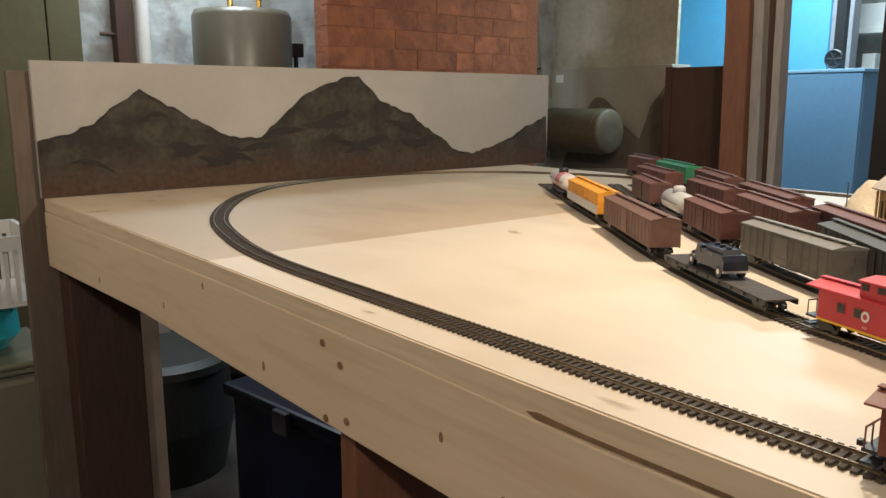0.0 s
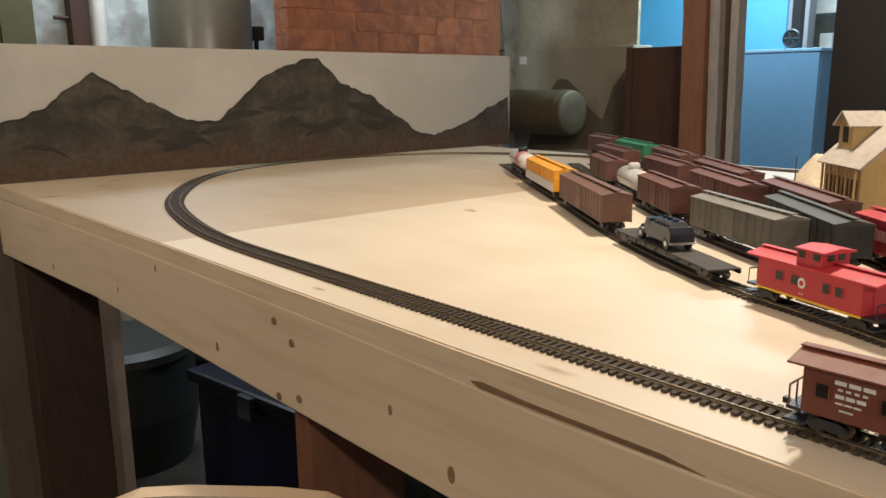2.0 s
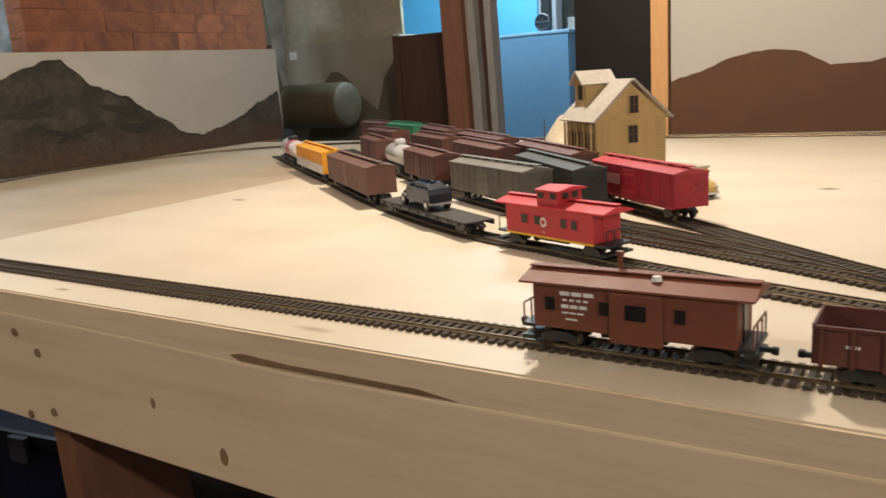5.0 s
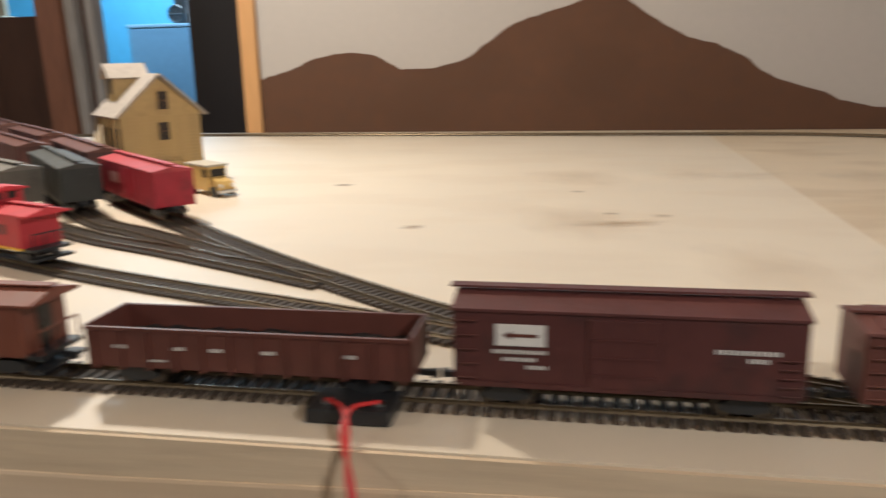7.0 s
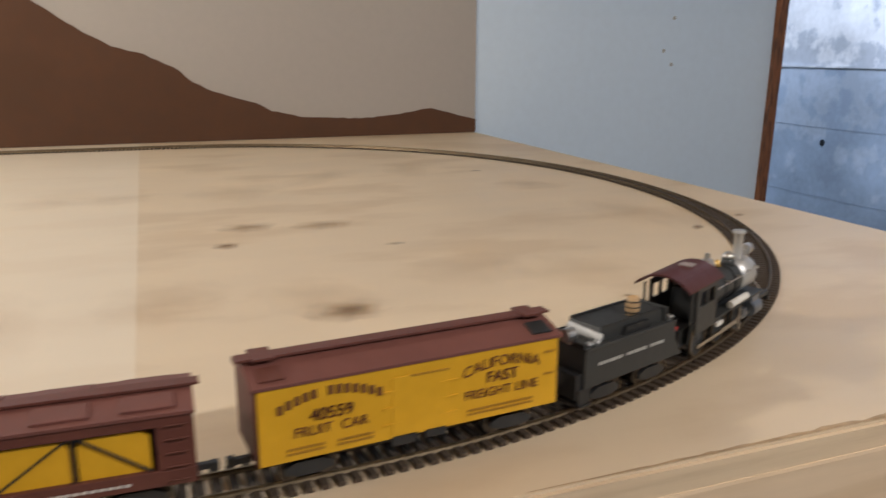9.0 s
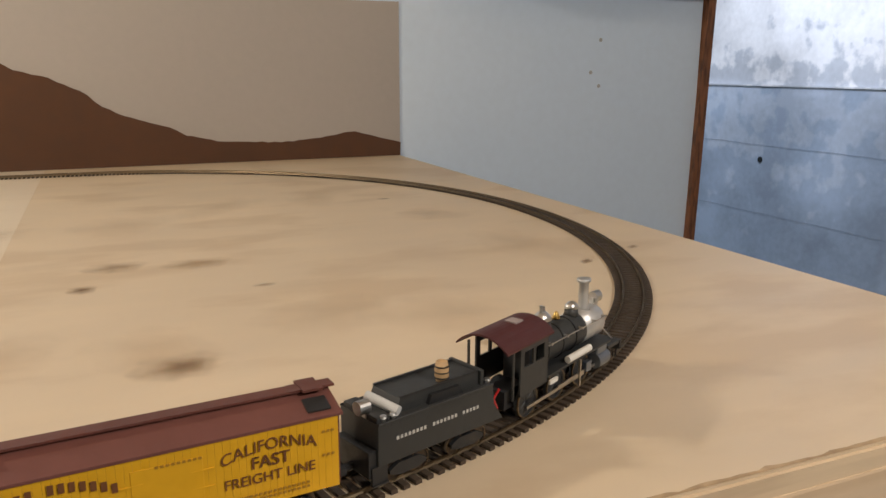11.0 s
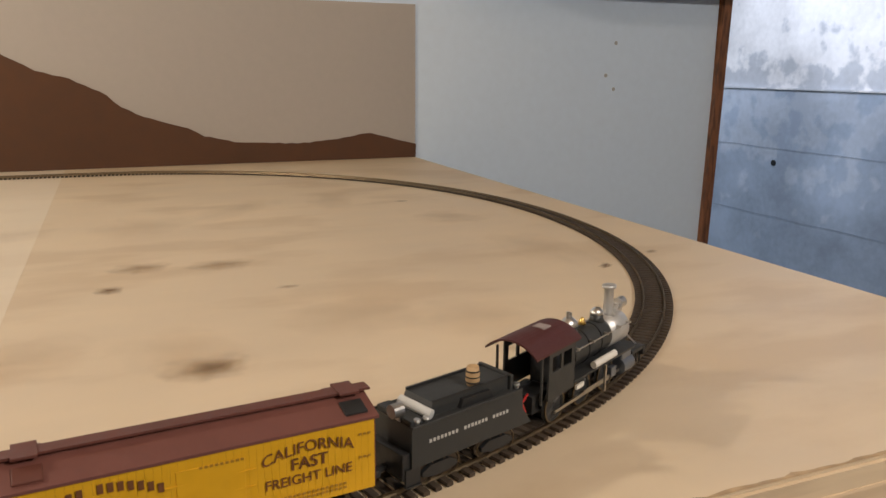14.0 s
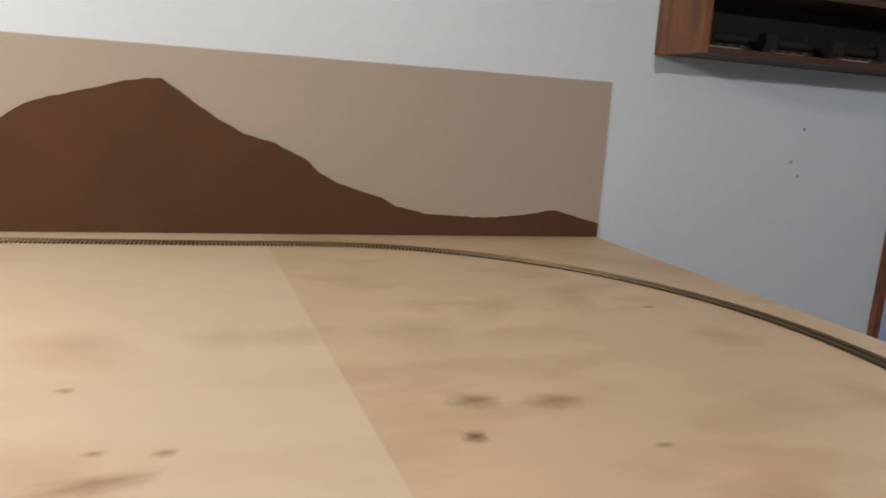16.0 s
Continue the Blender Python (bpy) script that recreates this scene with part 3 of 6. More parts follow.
def reefer(name, label, m):
    """A wooden refrigerator car with yellow board sides and a red-brown roof with ice hatches."""
    L, w, z0, z1 = 0.133, 0.0165, 0.0124, 0.0440
    ob = tagged(empty(name, m), label, "model reefer car")
    part("body", box(-L / 2, L / 2, -w + 0.0004, w - 0.0004, z0, z1, 0.0004), oxide, ob)
    for s in (-1, 1):
        bm = bmesh.new()
        n = 46
        for i in range(n):
            a = -L / 2 + 0.001 + (L - 0.002) * i / n
            box(a + 0.00003, a + (L - 0.002) / n - 0.00003, s * w - 0.0005, s * w + 0.0005, z0, z1 - 0.0005, bm=bm)
        tagged(part("siding", bm, yellow, ob, "yellow board side"), kind="stuff")
        box_bm = box(-0.0125, 0.0125, s * w - 0.0009, s * w + 0.0009, z0 + 0.001, z0 + 0.026, 0.0002)
        part("ice_door", box_bm, yellow, ob)
        hm = bmesh.new()
        for x in (-0.0125, 0.0125):
            for z in (z0 + 0.006, z0 + 0.013, z0 + 0.020):
                box(x - 0.004, x + 0.004, s * w - 0.0010, s * w + 0.0010, z, z + 0.0007, bm=hm)
        part("hinge", hm, yellow, ob)
        part("step_block", box(-0.013, -0.002, s * w - 0.0012, s * w + 0.0012, z0 - 0.0032, z0 + 0.0006, bm=box(0.002, 0.011, s * w - 0.0012, s * w + 0.0012, z0 - 0.0026, z0 + 0.0006)), blackm, ob)
    part("roof", prism(roof_outline(w + 0.0010, z1, z1 + 0.0050), -L / 2 - 0.001, L / 2 + 0.001, pose(0, 0, 0, 0, 0, 90)), oxroof, ob)
    part("running_board", box(-L / 2 - 0.003, L / 2 + 0.003, -0.0034, 0.0034, z1 + 0.0054, z1 + 0.0064), oxide, ob)
    for sx in (-1, 1):
        for sy in (-1, 1):
            hatch = box(-0.0048, 0.0048, -0.0042, 0.0042, 0, 0.0012, 0.0004)
            h = part("ice_hatch", hatch, blackm if (sx > 0 and sy < 0) else oxide, ob)
            h.matrix_basis = pose(sx * (L / 2 - 0.0075), sy * 0.0105, z1 + 0.0017, -16 * sy)
        part("hatch_platform", box(sx * (L / 2 - 0.007) - 0.0042, sx * (L / 2 - 0.007) + 0.0042, -0.0062, 0.0062, z1 + 0.0060, z1 + 0.0069), oxide, ob)
    y = -w - 0.0012
    brown = paint("brown_print", (0.15, 0.058, 0.018), 0.6, 200, 0.1, 30, 0)
    thin = paint("faded_print", (0.36, 0.19, 0.02), 0.6, 200, 0.1, 30, 0)
    for text, size, x, z, bend in (("CALIFORNIA", 0.0066, 0.0375, 0.0216, 0.0034), ("FAST", 0.0070, 0.0375, 0.0183, 0), ("FREIGHT LINE", 0.0058, 0.0375, 0.0118, 0),
                                   ("40559", 0.0070, -0.0375, 0.0172, 0), ("FRUIT  CAR", 0.0058, -0.0375, 0.0112, 0)):
        letters(text, size, brown, ob, pose(x, y, z0 + z, 90), arc=bend)
        if text in ("FAST", "40559"):
            letters(text, size, brown, ob, pose(x + 0.0003, y, z0 + z, 90))
    bars_into(ob, brown, -0.0375, y, z0 + 0.0218, 13, 0.0033, 0.0036, arc=0.0046, gap=5)
    for x, z, n in ((0.037, 0.0052, 17), (0.037, 0.0034, 17), (-0.048, 0.0050, 8), (-0.048, 0.0032, 8), (-0.028, 0.0050, 8), (-0.028, 0.0032, 8), (0.004, 0.0258, 9), (0.061, 0.0250, 3), (0.061, 0.0150, 3)):
        bars_into(ob, thin, x, y, z0 + z, n, 0.0019, 0.0010)
    running_gear(ob, L)
    return ob


def bars_into(ob, mat, x, y, z, n, pitch, h, arc=0.0, gap=None):
    """Unreadable print or marks as a row of small upright bars."""
    bm = bmesh.new()
    fill = 0.42 if pitch > 0.004 else 0.30
    for i in range(n):
        if gap is not None and i == gap:
            continue
        u = (i - (n - 1) / 2) / max(1, (n - 1) / 2)
        cx, cz = x + u * pitch * (n - 1) / 2, z + arc * (1 - u * u)
        box(cx - pitch * fill, cx + pitch * fill, y, y + 0.0002, cz - h / 2, cz + h / 2, bm=bm)
    return part("lettering", bm, mat, ob)


def gondola(name, label, m):
    L, w, z0, z1 = 0.150, 0.0165, 0.0105, 0.0288
    ob = tagged(empty(name, m), label, "model gondola")
    part("floor", box(-L / 2, L / 2, -w + 0.001, w - 0.001, z0, z0 + 0.0015), oxide, ob)
    for s in (-1, 1):
        bm = box(-L / 2, L / 2, s * (w - 0.0005) - 0.0005, s * (w - 0.0005) + 0.0005, z0, z1)
        box(-L / 2, L / 2, s * w - 0.0009, s * w + 0.0009, z1 - 0.0012, z1 + 0.0004, bm=bm)
        part("side", bm, oxide, ob)
        for i in range(12):
            x = -L / 2 + 0.004 + (L - 0.008) * i / 11
            part("stake", box(x - 0.0009, x + 0.0009, s * (w + 0.0002) - 0.0009, s * (w + 0.0002) + 0.0009, z0 - 0.001, z1 - 0.0014), oxide, ob)
        part("end", box(s * (L / 2 - 0.0006) - 0.0006, s * (L / 2 - 0.0006) + 0.0006, -w, w, z0, z1 + 0.001), oxide, ob)
    rng = random.Random(5)
    bm = bmesh.new()
    nx, ny = 60, 12
    grid = [[bm.verts.new((-L / 2 + 0.006 + (L - 0.014) * i / nx, -w + 0.0016 + (2 * w - 0.0032) * j / ny, z0 + 0.0085 + 0.0016 * noise.noise((i * 0.35, j * 0.35, 1)) + rng.uniform(-0.0006, 0.0006))) for j in range(ny + 1)] for i in range(nx + 1)]
    for i in range(nx):
        for j in range(ny):
            bm.faces.new((grid[i][j], grid[i + 1][j], grid[i + 1][j + 1], grid[i][j + 1]))
    part("coal_load", bm, coalm, ob, "black coal load")
    y = -w - 0.0011
    for x in (-0.058, -0.030, -0.012, 0.012, 0.048):
        bars_into(ob, white, x, y, z0 + 0.010, 4, 0.0016, 0.0016)
    bars_into(ob, white, -0.04, y, z0 + 0.004, 5, 0.0016, 0.0010)
    running_gear(ob, L)
    return ob


def window_car(name, label, m):
    """A red-brown open-sided car: two long openings on each side show yellow loads behind dark braces."""
    L, w, z0, z1 = 0.146, 0.0165, 0.0115, 0.0400
    ob = tagged(empty(name, m), label, "model freight car")
    lo, hi, a, b = z0 + 0.0062, z0 + 0.0230, 0.0060, 0.0600
    part("floor", box(-L / 2, L / 2, -w, w, z0, lo, 0.0004), oxide, ob)
    part("upper_side", box(-L / 2, L / 2, -w, w, hi, z1, 0.0004), oxide, ob)
    part("middle_wall", box(-a, a, -w + 0.0004, w - 0.0004, lo, hi), oxide, ob)
    for s in (-1, 1):
        x0, x1 = sorted((s * b, s * L / 2))
        part("end_wall", box(x0, x1, -w + 0.0002, w - 0.0002, lo, hi), oxide, ob)
        part("inner_wall", box(min(s * a, s * b), max(s * a, s * b), -0.004, 0.004, lo, hi), blackm, ob)
        for t in (-1, 1):
            y0, y1 = sorted((t * 0.0045, t * (w - 0.0022)))
            for k, (c, hw) in enumerate(((s * 0.0200, 0.0118), (s * 0.0460, 0.0118))):
                ol = [(c - hw, lo), (c - hw, hi - 0.004), (c - hw + 0.003, hi - 0.0012), (c + hw - 0.003, hi - 0.0012), (c + hw, hi - 0.004), (c + hw, lo)]
                part("yellow_load", prism(ol, y0, y1), yellow, ob, "yellow boxed load")
            bm = bmesh.new()
            y = t * (w - 0.0012)
            for p, q in (((0.008, lo), (0.032, hi)), ((0.058, lo), (0.034, hi)), ((0.033, lo), (0.033, hi))):
                rod((s * p[0], y, p[1]), (s * q[0], y, q[1]), 0.0005, seg=6, bm=bm)
            part("brace", bm, blackm, ob)
            bars_into(ob, white, s * 0.034, t * (w + 0.0003), z0 + 0.0028, 12, 0.0028, 0.0010)
    part("roof", prism(roof_outline(w + 0.0010, z1, z1 + 0.0030), -L / 2 - 0.0006, L / 2 + 0.0006, pose(0, 0, 0, 0, 0, 90)), oxroof, ob)
    for x in (-0.058, -0.030, 0.0, 0.030, 0.058):
        for t in (-1, 1):
            h = part("roof_hatch", box(-0.0090, 0.0090, -0.0048, 0.0048, 0, 0.0011, 0.0004), oxroof, ob)
            h.matrix_basis = pose(x, t * 0.0098, z1 + 0.0012, -10 * t)
    part("running_board", box(-L / 2 - 0.003, L / 2 + 0.003, -0.0030, 0.0030, z1 + 0.0033, z1 + 0.0043), oxide, ob)
    for s in (-1, 1):
        ladder_into(ob, s * (L / 2 - 0.006), -(w + 0.0012), z0, z1 - 0.002, oxide)
    running_gear(ob, L)
    return ob


def caboose(name, label, m, L, colour, k=1.0, cupola=True, trim=None, bay=False, print_at=None):
    """A caboose: body with window openings, overhanging roof, cupola or bay window, end platforms with rails."""
    ob = tagged(empty(name, m), label, "model caboose")
    ob.scale = (ob.scale[0], ob.scale[1] * k, ob.scale[2] * k)
    w, z0, z1, B = 0.0160, 0.0115, 0.0375, L / 2 - 0.014
    if bay:
        B = L / 2 - 0.008
    cm = paint("caboose_" + "_".join(str(round(c * 100)) for c in colour), colour, 0.5, 120, 0.12, 25, 0.01, stain=tuple(c * 0.7 for c in colour), amount=0.2)
    # Light from above is put into the roof as a brighter body colour.
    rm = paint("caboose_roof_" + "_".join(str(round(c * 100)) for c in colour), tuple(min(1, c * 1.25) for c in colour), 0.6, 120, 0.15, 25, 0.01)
    bm = box(-B, B, -w, w, z0, z1, 0.0005)
    part("body", bm, cm, ob)
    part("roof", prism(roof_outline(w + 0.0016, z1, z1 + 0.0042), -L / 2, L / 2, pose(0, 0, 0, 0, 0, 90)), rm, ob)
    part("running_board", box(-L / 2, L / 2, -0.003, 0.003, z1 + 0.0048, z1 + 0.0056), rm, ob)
    if trim:
        for s in (-1, 1):
            part("sill_stripe", box(-B, B, s * w - 0.0006, s * w + 0.0006, z0 - 0.0006, z0 + 0.0011), trim, ob, "yellow sill stripe")
    wins = ((-0.030, 0.004), (-0.012, 0.004), (0.022, 0.0035), (0.035, 0.0035)) if not bay else ((-0.044, 0.003), (-0.013, 0.0026), (0.004, 0.0052), (0.027, 0.0028))
    for s in (-1, 1):
        for x, h in wins:
            if abs(x) < B - 0.006:
                f = box(x - h - 0.0008, x + h + 0.0008, s * w - 0.0007, s * w + 0.0007, z0 + 0.0098, z0 + 0.0186)
                wn = part("window", f, cm, ob)
                part("pane", box(x - h, x + h, s * w - 0.0009, s * w + 0.0009, z0 + 0.0105, z0 + 0.0178), darkglass, wn)
    if cupola:
        cz = z1 + 0.0030
        part("cupola", box(-0.015, 0.013, -w + 0.002, w - 0.002, cz - 0.002, cz + 0.0110, 0.0006), cm, ob)
        part("cupola_roof", prism(roof_outline(w + 0.0004, cz + 0.0110, cz + 0.0134), -0.017, 0.015, pose(0, 0, 0, 0, 0, 90)), rm, ob)
        for x in (-0.009, 0.007):
            for s in (-1, 1):
                part("cupola_window", box(x - 0.0035, x + 0.0035, s * (w - 0.002) - 0.0005, s * (w - 0.002) + 0.0005, cz + 0.0035, cz + 0.0085), darkglass, ob)
        part("cupola_window", box(0.0128, 0.0134, -0.009, -0.002, cz + 0.0035, cz + 0.0085), darkglass, ob)
        part("cupola_window", box(0.0128, 0.0134, 0.002, 0.009, cz + 0.0035, cz + 0.0085), darkglass, ob)
    else:
        part("smoke_stack", rod((-0.012, 0.006, z1 + 0.002), (-0.012, 0.006, z1 + 0.0135), 0.0014, seg=10, bm=rod((-0.012, 0.006, z1 + 0.012), (-0.012, 0.006, z1 + 0.0145), 0.0022, seg=10)), cm, ob)
        part("roof_vent", rod((0.012, -0.006, z1 + 0.003), (0.012, -0.006, z1 + 0.0055), 0.0030, 0.0022, bm=None), white, ob, "pale roof vent")
    if bay:
        for s in (-1, 1):
            part("bay", box(-0.010, 0.018, s * w - 0.002, s * w + 0.002, z0 - 0.004, z1 - 0.002, 0.0012), cm, ob)
            part("bay_pane", box(-0.001, 0.010, s * w - 0.0024, s * w + 0.0024, z0 + 0.010, z0 + 0.018), darkglass, ob)
    for s in (-1, 1):
        part("platform", box(s * (B + L / 2) / 2 - (L / 2 - B) / 2, s * (B + L / 2) / 2 + (L / 2 - B) / 2, -w + 0.001, w - 0.001, z0 - 0.0012, z0 + 0.0008, bm=box(s * (L / 2 - 0.004) - 0.004, s * (L / 2 - 0.004) + 0.004, -w, w, z0 - 0.008, z0 - 0.006)), blackm, ob)
        rb = bmesh.new()
        for yy in (-w + 0.002, -0.005, 0.005, w - 0.002):
            rod((s * (L / 2 - 0.001), yy, z0), (s * (L / 2 - 0.001), yy, z0 + 0.012), 0.0005, seg=6, bm=rb)
        rod((s * (L / 2 - 0.001), -w + 0.002, z0 + 0.012), (s * (L / 2 - 0.001), w - 0.002, z0 + 0.012), 0.0006, seg=6, bm=rb)
        part("end_railing", rb, cm if not trim else blackm, ob)
        part("end_door", box(s * B - 0.0006, s * B + 0.0006, -0.005, 0.005, z0 + 0.001, z0 + 0.021), darkglass if bay else cm, ob)
    if print_at == "disc":
        part("emblem", lathe([(0.0042, 0), (0.0042, 0.0003)], 20, pose(-0.004, -w - 0.0006, z0 + 0.013, 90)), white, ob, "round white emblem")
        part("emblem_centre", lathe([(0.0022, 0), (0.0022, 0.0003)], 16, pose(-0.004, -w - 0.0009, z0 + 0.013, 90)), cm, ob)
        bars_into(ob, paint("pink_print", (0.6, 0.3, 0.28)), -0.004, -w - 0.0008, z0 + 0.0045, 3, 0.0017, 0.0018)
    elif print_at:
        for i in range(5):
            bars_into(ob, white, -0.0285 - 0.0008 * i, -w - 0.0006, z0 + 0.0205 - i * 0.0036, (3, 4, 3, 3, 2)[i], (0.0068, 0.0040, 0.0052, 0.0044, 0.0050)[i], (0.0022, 0.0012, 0.0020, 0.0010, 0.0010)[i])
    running_gear(ob, L)
    return ob


def tank_car(name, label, m, L, colour, dome, k=1.0, band=None, group=""):
    ob = tagged(empty(name, m), label, "model tank car", group)
    ob.scale = (ob.scale[0], ob.scale[1] * k, ob.scale[2] * k)
    tm = paint("tank_" + "_".join(str(round(c * 100)) for c in colour), colour, 0.4, 120, 0.12, 25, 0.01)
    r, zc = 0.0145, 0.0265
    prof = [(0.002, -L / 2), (r * 0.7, -L / 2 + 0.001), (r, -L / 2 + 0.006), (r, L / 2 - 0.006), (r * 0.7, L / 2 - 0.001), (0.002, L / 2)]
    part("tank", lathe(prof, 24, pose(0, 0, zc, 0, 90, 0)), tm, ob, smooth=True)
    part("dome", lathe([(0.0085, 0.0), (0.0085, 0.0075), (0.006, 0.0098), (0.001, 0.0102)], 20, pose(0, 0, zc + r - 0.002)), dome, ob, smooth=True)
    if band:
        part("coloured_band", lathe([(r + 0.0004, -0.022), (r + 0.0004, 0.022)], 24, pose(L * 0.12, 0, zc, 0, 90, 0)), band, ob)
    bm = box(-L / 2, L / 2, -0.013, 0.013, 0.0105, 0.0125)
    for s in (-1, 1):
        box(s * (L / 2 - 0.018) - 0.006, s * (L / 2 - 0.018) + 0.006, -0.010, 0.010, 0.0125, 0.016, bm=bm)
        rod((-L / 2 + 0.004, s * 0.0155, 0.0275), (L / 2 - 0.004, s * 0.0155, 0.0275), 0.0005, seg=6, bm=bm)
    part("frame", bm, blackm, ob)
    running_gear(ob, L)
    return ob


def flatcar(name, label, m, L, k=1.0):
    ob = tagged(empty(name, m), label, "model flatcar")
    ob.scale = (ob.scale[0], ob.scale[1] * k, ob.scale[2] * k)
    w = 0.0165
    n = int(L / 0.0045)
    bm = bmesh.new()
    for i in range(n):
        a = -L / 2 + L * i / n
        box(a + 0.0002, a + L / n - 0.0002, -w, w, 0.0118, 0.0135, bm=bm)
    part("plank_deck", bm, deckm, ob)
    for s in (-1, 1):
        sb = box(-L / 2, L / 2, s * (w - 0.001) - 0.001, s * (w - 0.001) + 0.001, 0.0085, 0.0117)
        for i in range(9):
            x = -L / 2 + L * (i + 0.5) / 9
            box(x - 0.001, x + 0.001, s * w - 0.0012, s * w + 0.0012, 0.0095, 0.0125, bm=sb)
        part("side_sill", sb, blackm, ob)
    running_gear(ob, L)
    return ob


def tank_lorry(name, label, m, k=1.0):
    """A small old dark-blue oil tank lorry, chained on the flatcar."""
    ob = tagged(empty(name, m), label, "toy truck")
    ob.scale = (k, k, k)
    navy = paint("navy_enamel", (0.007, 0.010, 0.024), 0.3, 200, 0.1, 30, 0)
    outline = [(-0.030, 0.006), (-0.030, 0.014), (-0.026, 0.0185), (0.010, 0.0185), (0.012, 0.006)]
    part("tank", prism(outline, -0.0105, 0.0105), navy, ob)
    part("tank_top", prism([(-0.024, 0.0185), (-0.020, 0.0222), (0.006, 0.0222), (0.009, 0.0185)], -0.0075, 0.0075), navy, ob)
    for x in (-0.017, -0.006, 0.003):
        part("filler_cap", rod((x, 0, 0.022), (x, 0, 0.0240), 0.0024, seg=12), navy, ob)
    part("cab", prism([(0.012, 0.006), (0.012, 0.0205), (0.020, 0.0205), (0.0235, 0.0145), (0.0235, 0.006)], -0.0095, 0.0095), navy, ob)
    part("hood", prism([(0.0235, 0.006), (0.0235, 0.0135), (0.034, 0.0125), (0.036, 0.006)], -0.006, 0.006), navy, ob)
    for s in (-1, 1):
        part("cab_window", box(0.0135, 0.0195, s * 0.0096 - 0.0003, s * 0.0096 + 0.0003, 0.0140, 0.0192), darkglass, ob)
        for x in (-0.022, 0.029):
            wl = part("wheel", rod((x, s * 0.0070, 0.0052), (x, s * 0.0105, 0.0052), 0.0052, seg=18), blackm, ob)
            part("hub", rod((x, s * 0.0104, 0.0052), (x, s * 0.0109, 0.0052), 0.0022, seg=12), chrome, wl)
    part("bumper", box(-0.0315, -0.0305, -0.011, 0.011, 0.0055, 0.0072), chrome, ob)
    part("bumper", box(0.0362, 0.0372, -0.009, 0.009, 0.0045, 0.0062), chrome, ob)
    part("headlight", rod((0.0355, -0.0055, 0.0100), (0.0372, -0.0055, 0.0100), 0.0018, seg=10, bm=rod((0.0355, 0.0055, 0.0100), (0.0372, 0.0055, 0.0100), 0.0018, seg=10)), chrome, ob)
    bars_into(ob, white, -0.008, -0.0107, 0.0125, 4, 0.0042, 0.0042)
    return ob


oxide = paint("oxide_red", (0.115, 0.036, 0.026), 0.55, 120, 0.14, 25, 0.01, stain=(0.08, 0.03, 0.022), amount=0.3)
oxroof = paint("oxide_roof", (0.15, 0.055, 0.045), 0.6, 120, 0.14, 25, 0.01)
yellow = paint("yellow_boards", (0.66, 0.36, 0.012), 0.5, 120, 0.08, 25, 0.005)
coalm = paint("coal", (0.012, 0.012, 0.014), 0.45, 300, 0.4, 60, 0.1)
deckm = paint("flat_deck", (0.06, 0.05, 0.045), 0.8, 100, 0.3, 25, 0.03)
wheelm = paint("wheel_metal", (0.10, 0.08, 0.06), 0.4, 100, 0.2, 25, 0.0, metal=0.7)
darkglass = paint("dark_opening", (0.012, 0.010, 0.010), 0.3, 100, 0.1, 25, 0)
orange = (0.72, 0.30, 0.02)
OX1, OX2, OX3 = (0.128, 0.052, 0.038), (0.098, 0.032, 0.024), (0.088, 0.033, 0.026)
K = 1.25
YARD = "parked freight cars in the yard"
caboose("red_caboose", "bright red caboose with cupola and yellow sill stripe", on_track("A", 1.623), 0.142, (0.45, 0.032, 0.042), 1.12, True, paint("yellow_stripe", (0.7, 0.42, 0.02)), False, "disc")
flat_m = on_track("A", 1.415)
flatcar("flatcar", "black flatcar with dark plank deck carrying a tank lorry", flat_m, 0.235, 1.1)
tank_lorry("tank_lorry", "dark navy oil tank lorry standing on the flatcar", flat_m @ pose(-0.012, 0.0, 0.0149, 0, 0, 178), 1.38)
boxcar("boxcar", "weathered pale brown boxcar with grey-brown sides", on_track("A", 1.172), 0.262, (0.165, 0.080, 0.055), (0.205, 0.112, 0.080), K, (0.15, 0.076, 0.055), group=YARD, ribs=16)
oc = boxcar("boxcar", "orange and silver boxcar in the yard", on_track("A", .93), 0.245, orange, None, K, (0.74, 0.34, 0.03), group=YARD)
for s in (-1, 1):
    part("silver_skirt", box(-0.1215, 0.1215, s * 0.0170 - 0.0007, s * 0.0170 + 0.0007, 0.0112, 0.0235), paint("silver_paint", (0.55, 0.53, 0.5), 0.4), oc, "silver lower side")
tank_car("tank_car", "white and pink tank car at the row's end", on_track("A", .70), 0.17, (0.62, 0.55, 0.52), blackm, K, paint("pink_band", (0.55, 0.18, 0.20)), YARD)
boxcar("boxcar", "weathered dark grey boxcar with pale ends", on_track("B", 1.438), 0.195, (0.115, 0.105, 0.088), (0.15, 0.138, 0.115), K, (0.18, 0.165, 0.142), group=YARD, ribs=12)
boxcar("boxcar", "oxide red boxcar parked in the yard", on_track("B", 1.235), 0.175, OX2, None, K, OX1, group=YARD, ribs=10)
tank_car("tank_car", "silver tank car with tall domes in the yard", on_track("B", 1.09), 0.11, (0.45, 0.45, 0.44), paint("tank_silver", (0.45, 0.45, 0.44)), K, None, YARD)
boxcar("boxcar", "brown boxcar with white print in the yard", on_track("B", .935), 0.16, OX3, None, K, OX1, group=YARD)
boxcar("boxcar", "black-green boxcar with ribbed running board", on_track("C", 1.505), 0.215, (0.030, 0.034, 0.030), (0.035, 0.038, 0.034), K, (0.06, 0.06, 0.052), group=YARD, ribs=12)
boxcar("boxcar", "oxide red boxcar parked in the yard", on_track("C", 1.275), 0.22, OX2, None, K, OX1, group=YARD, ribs=12)
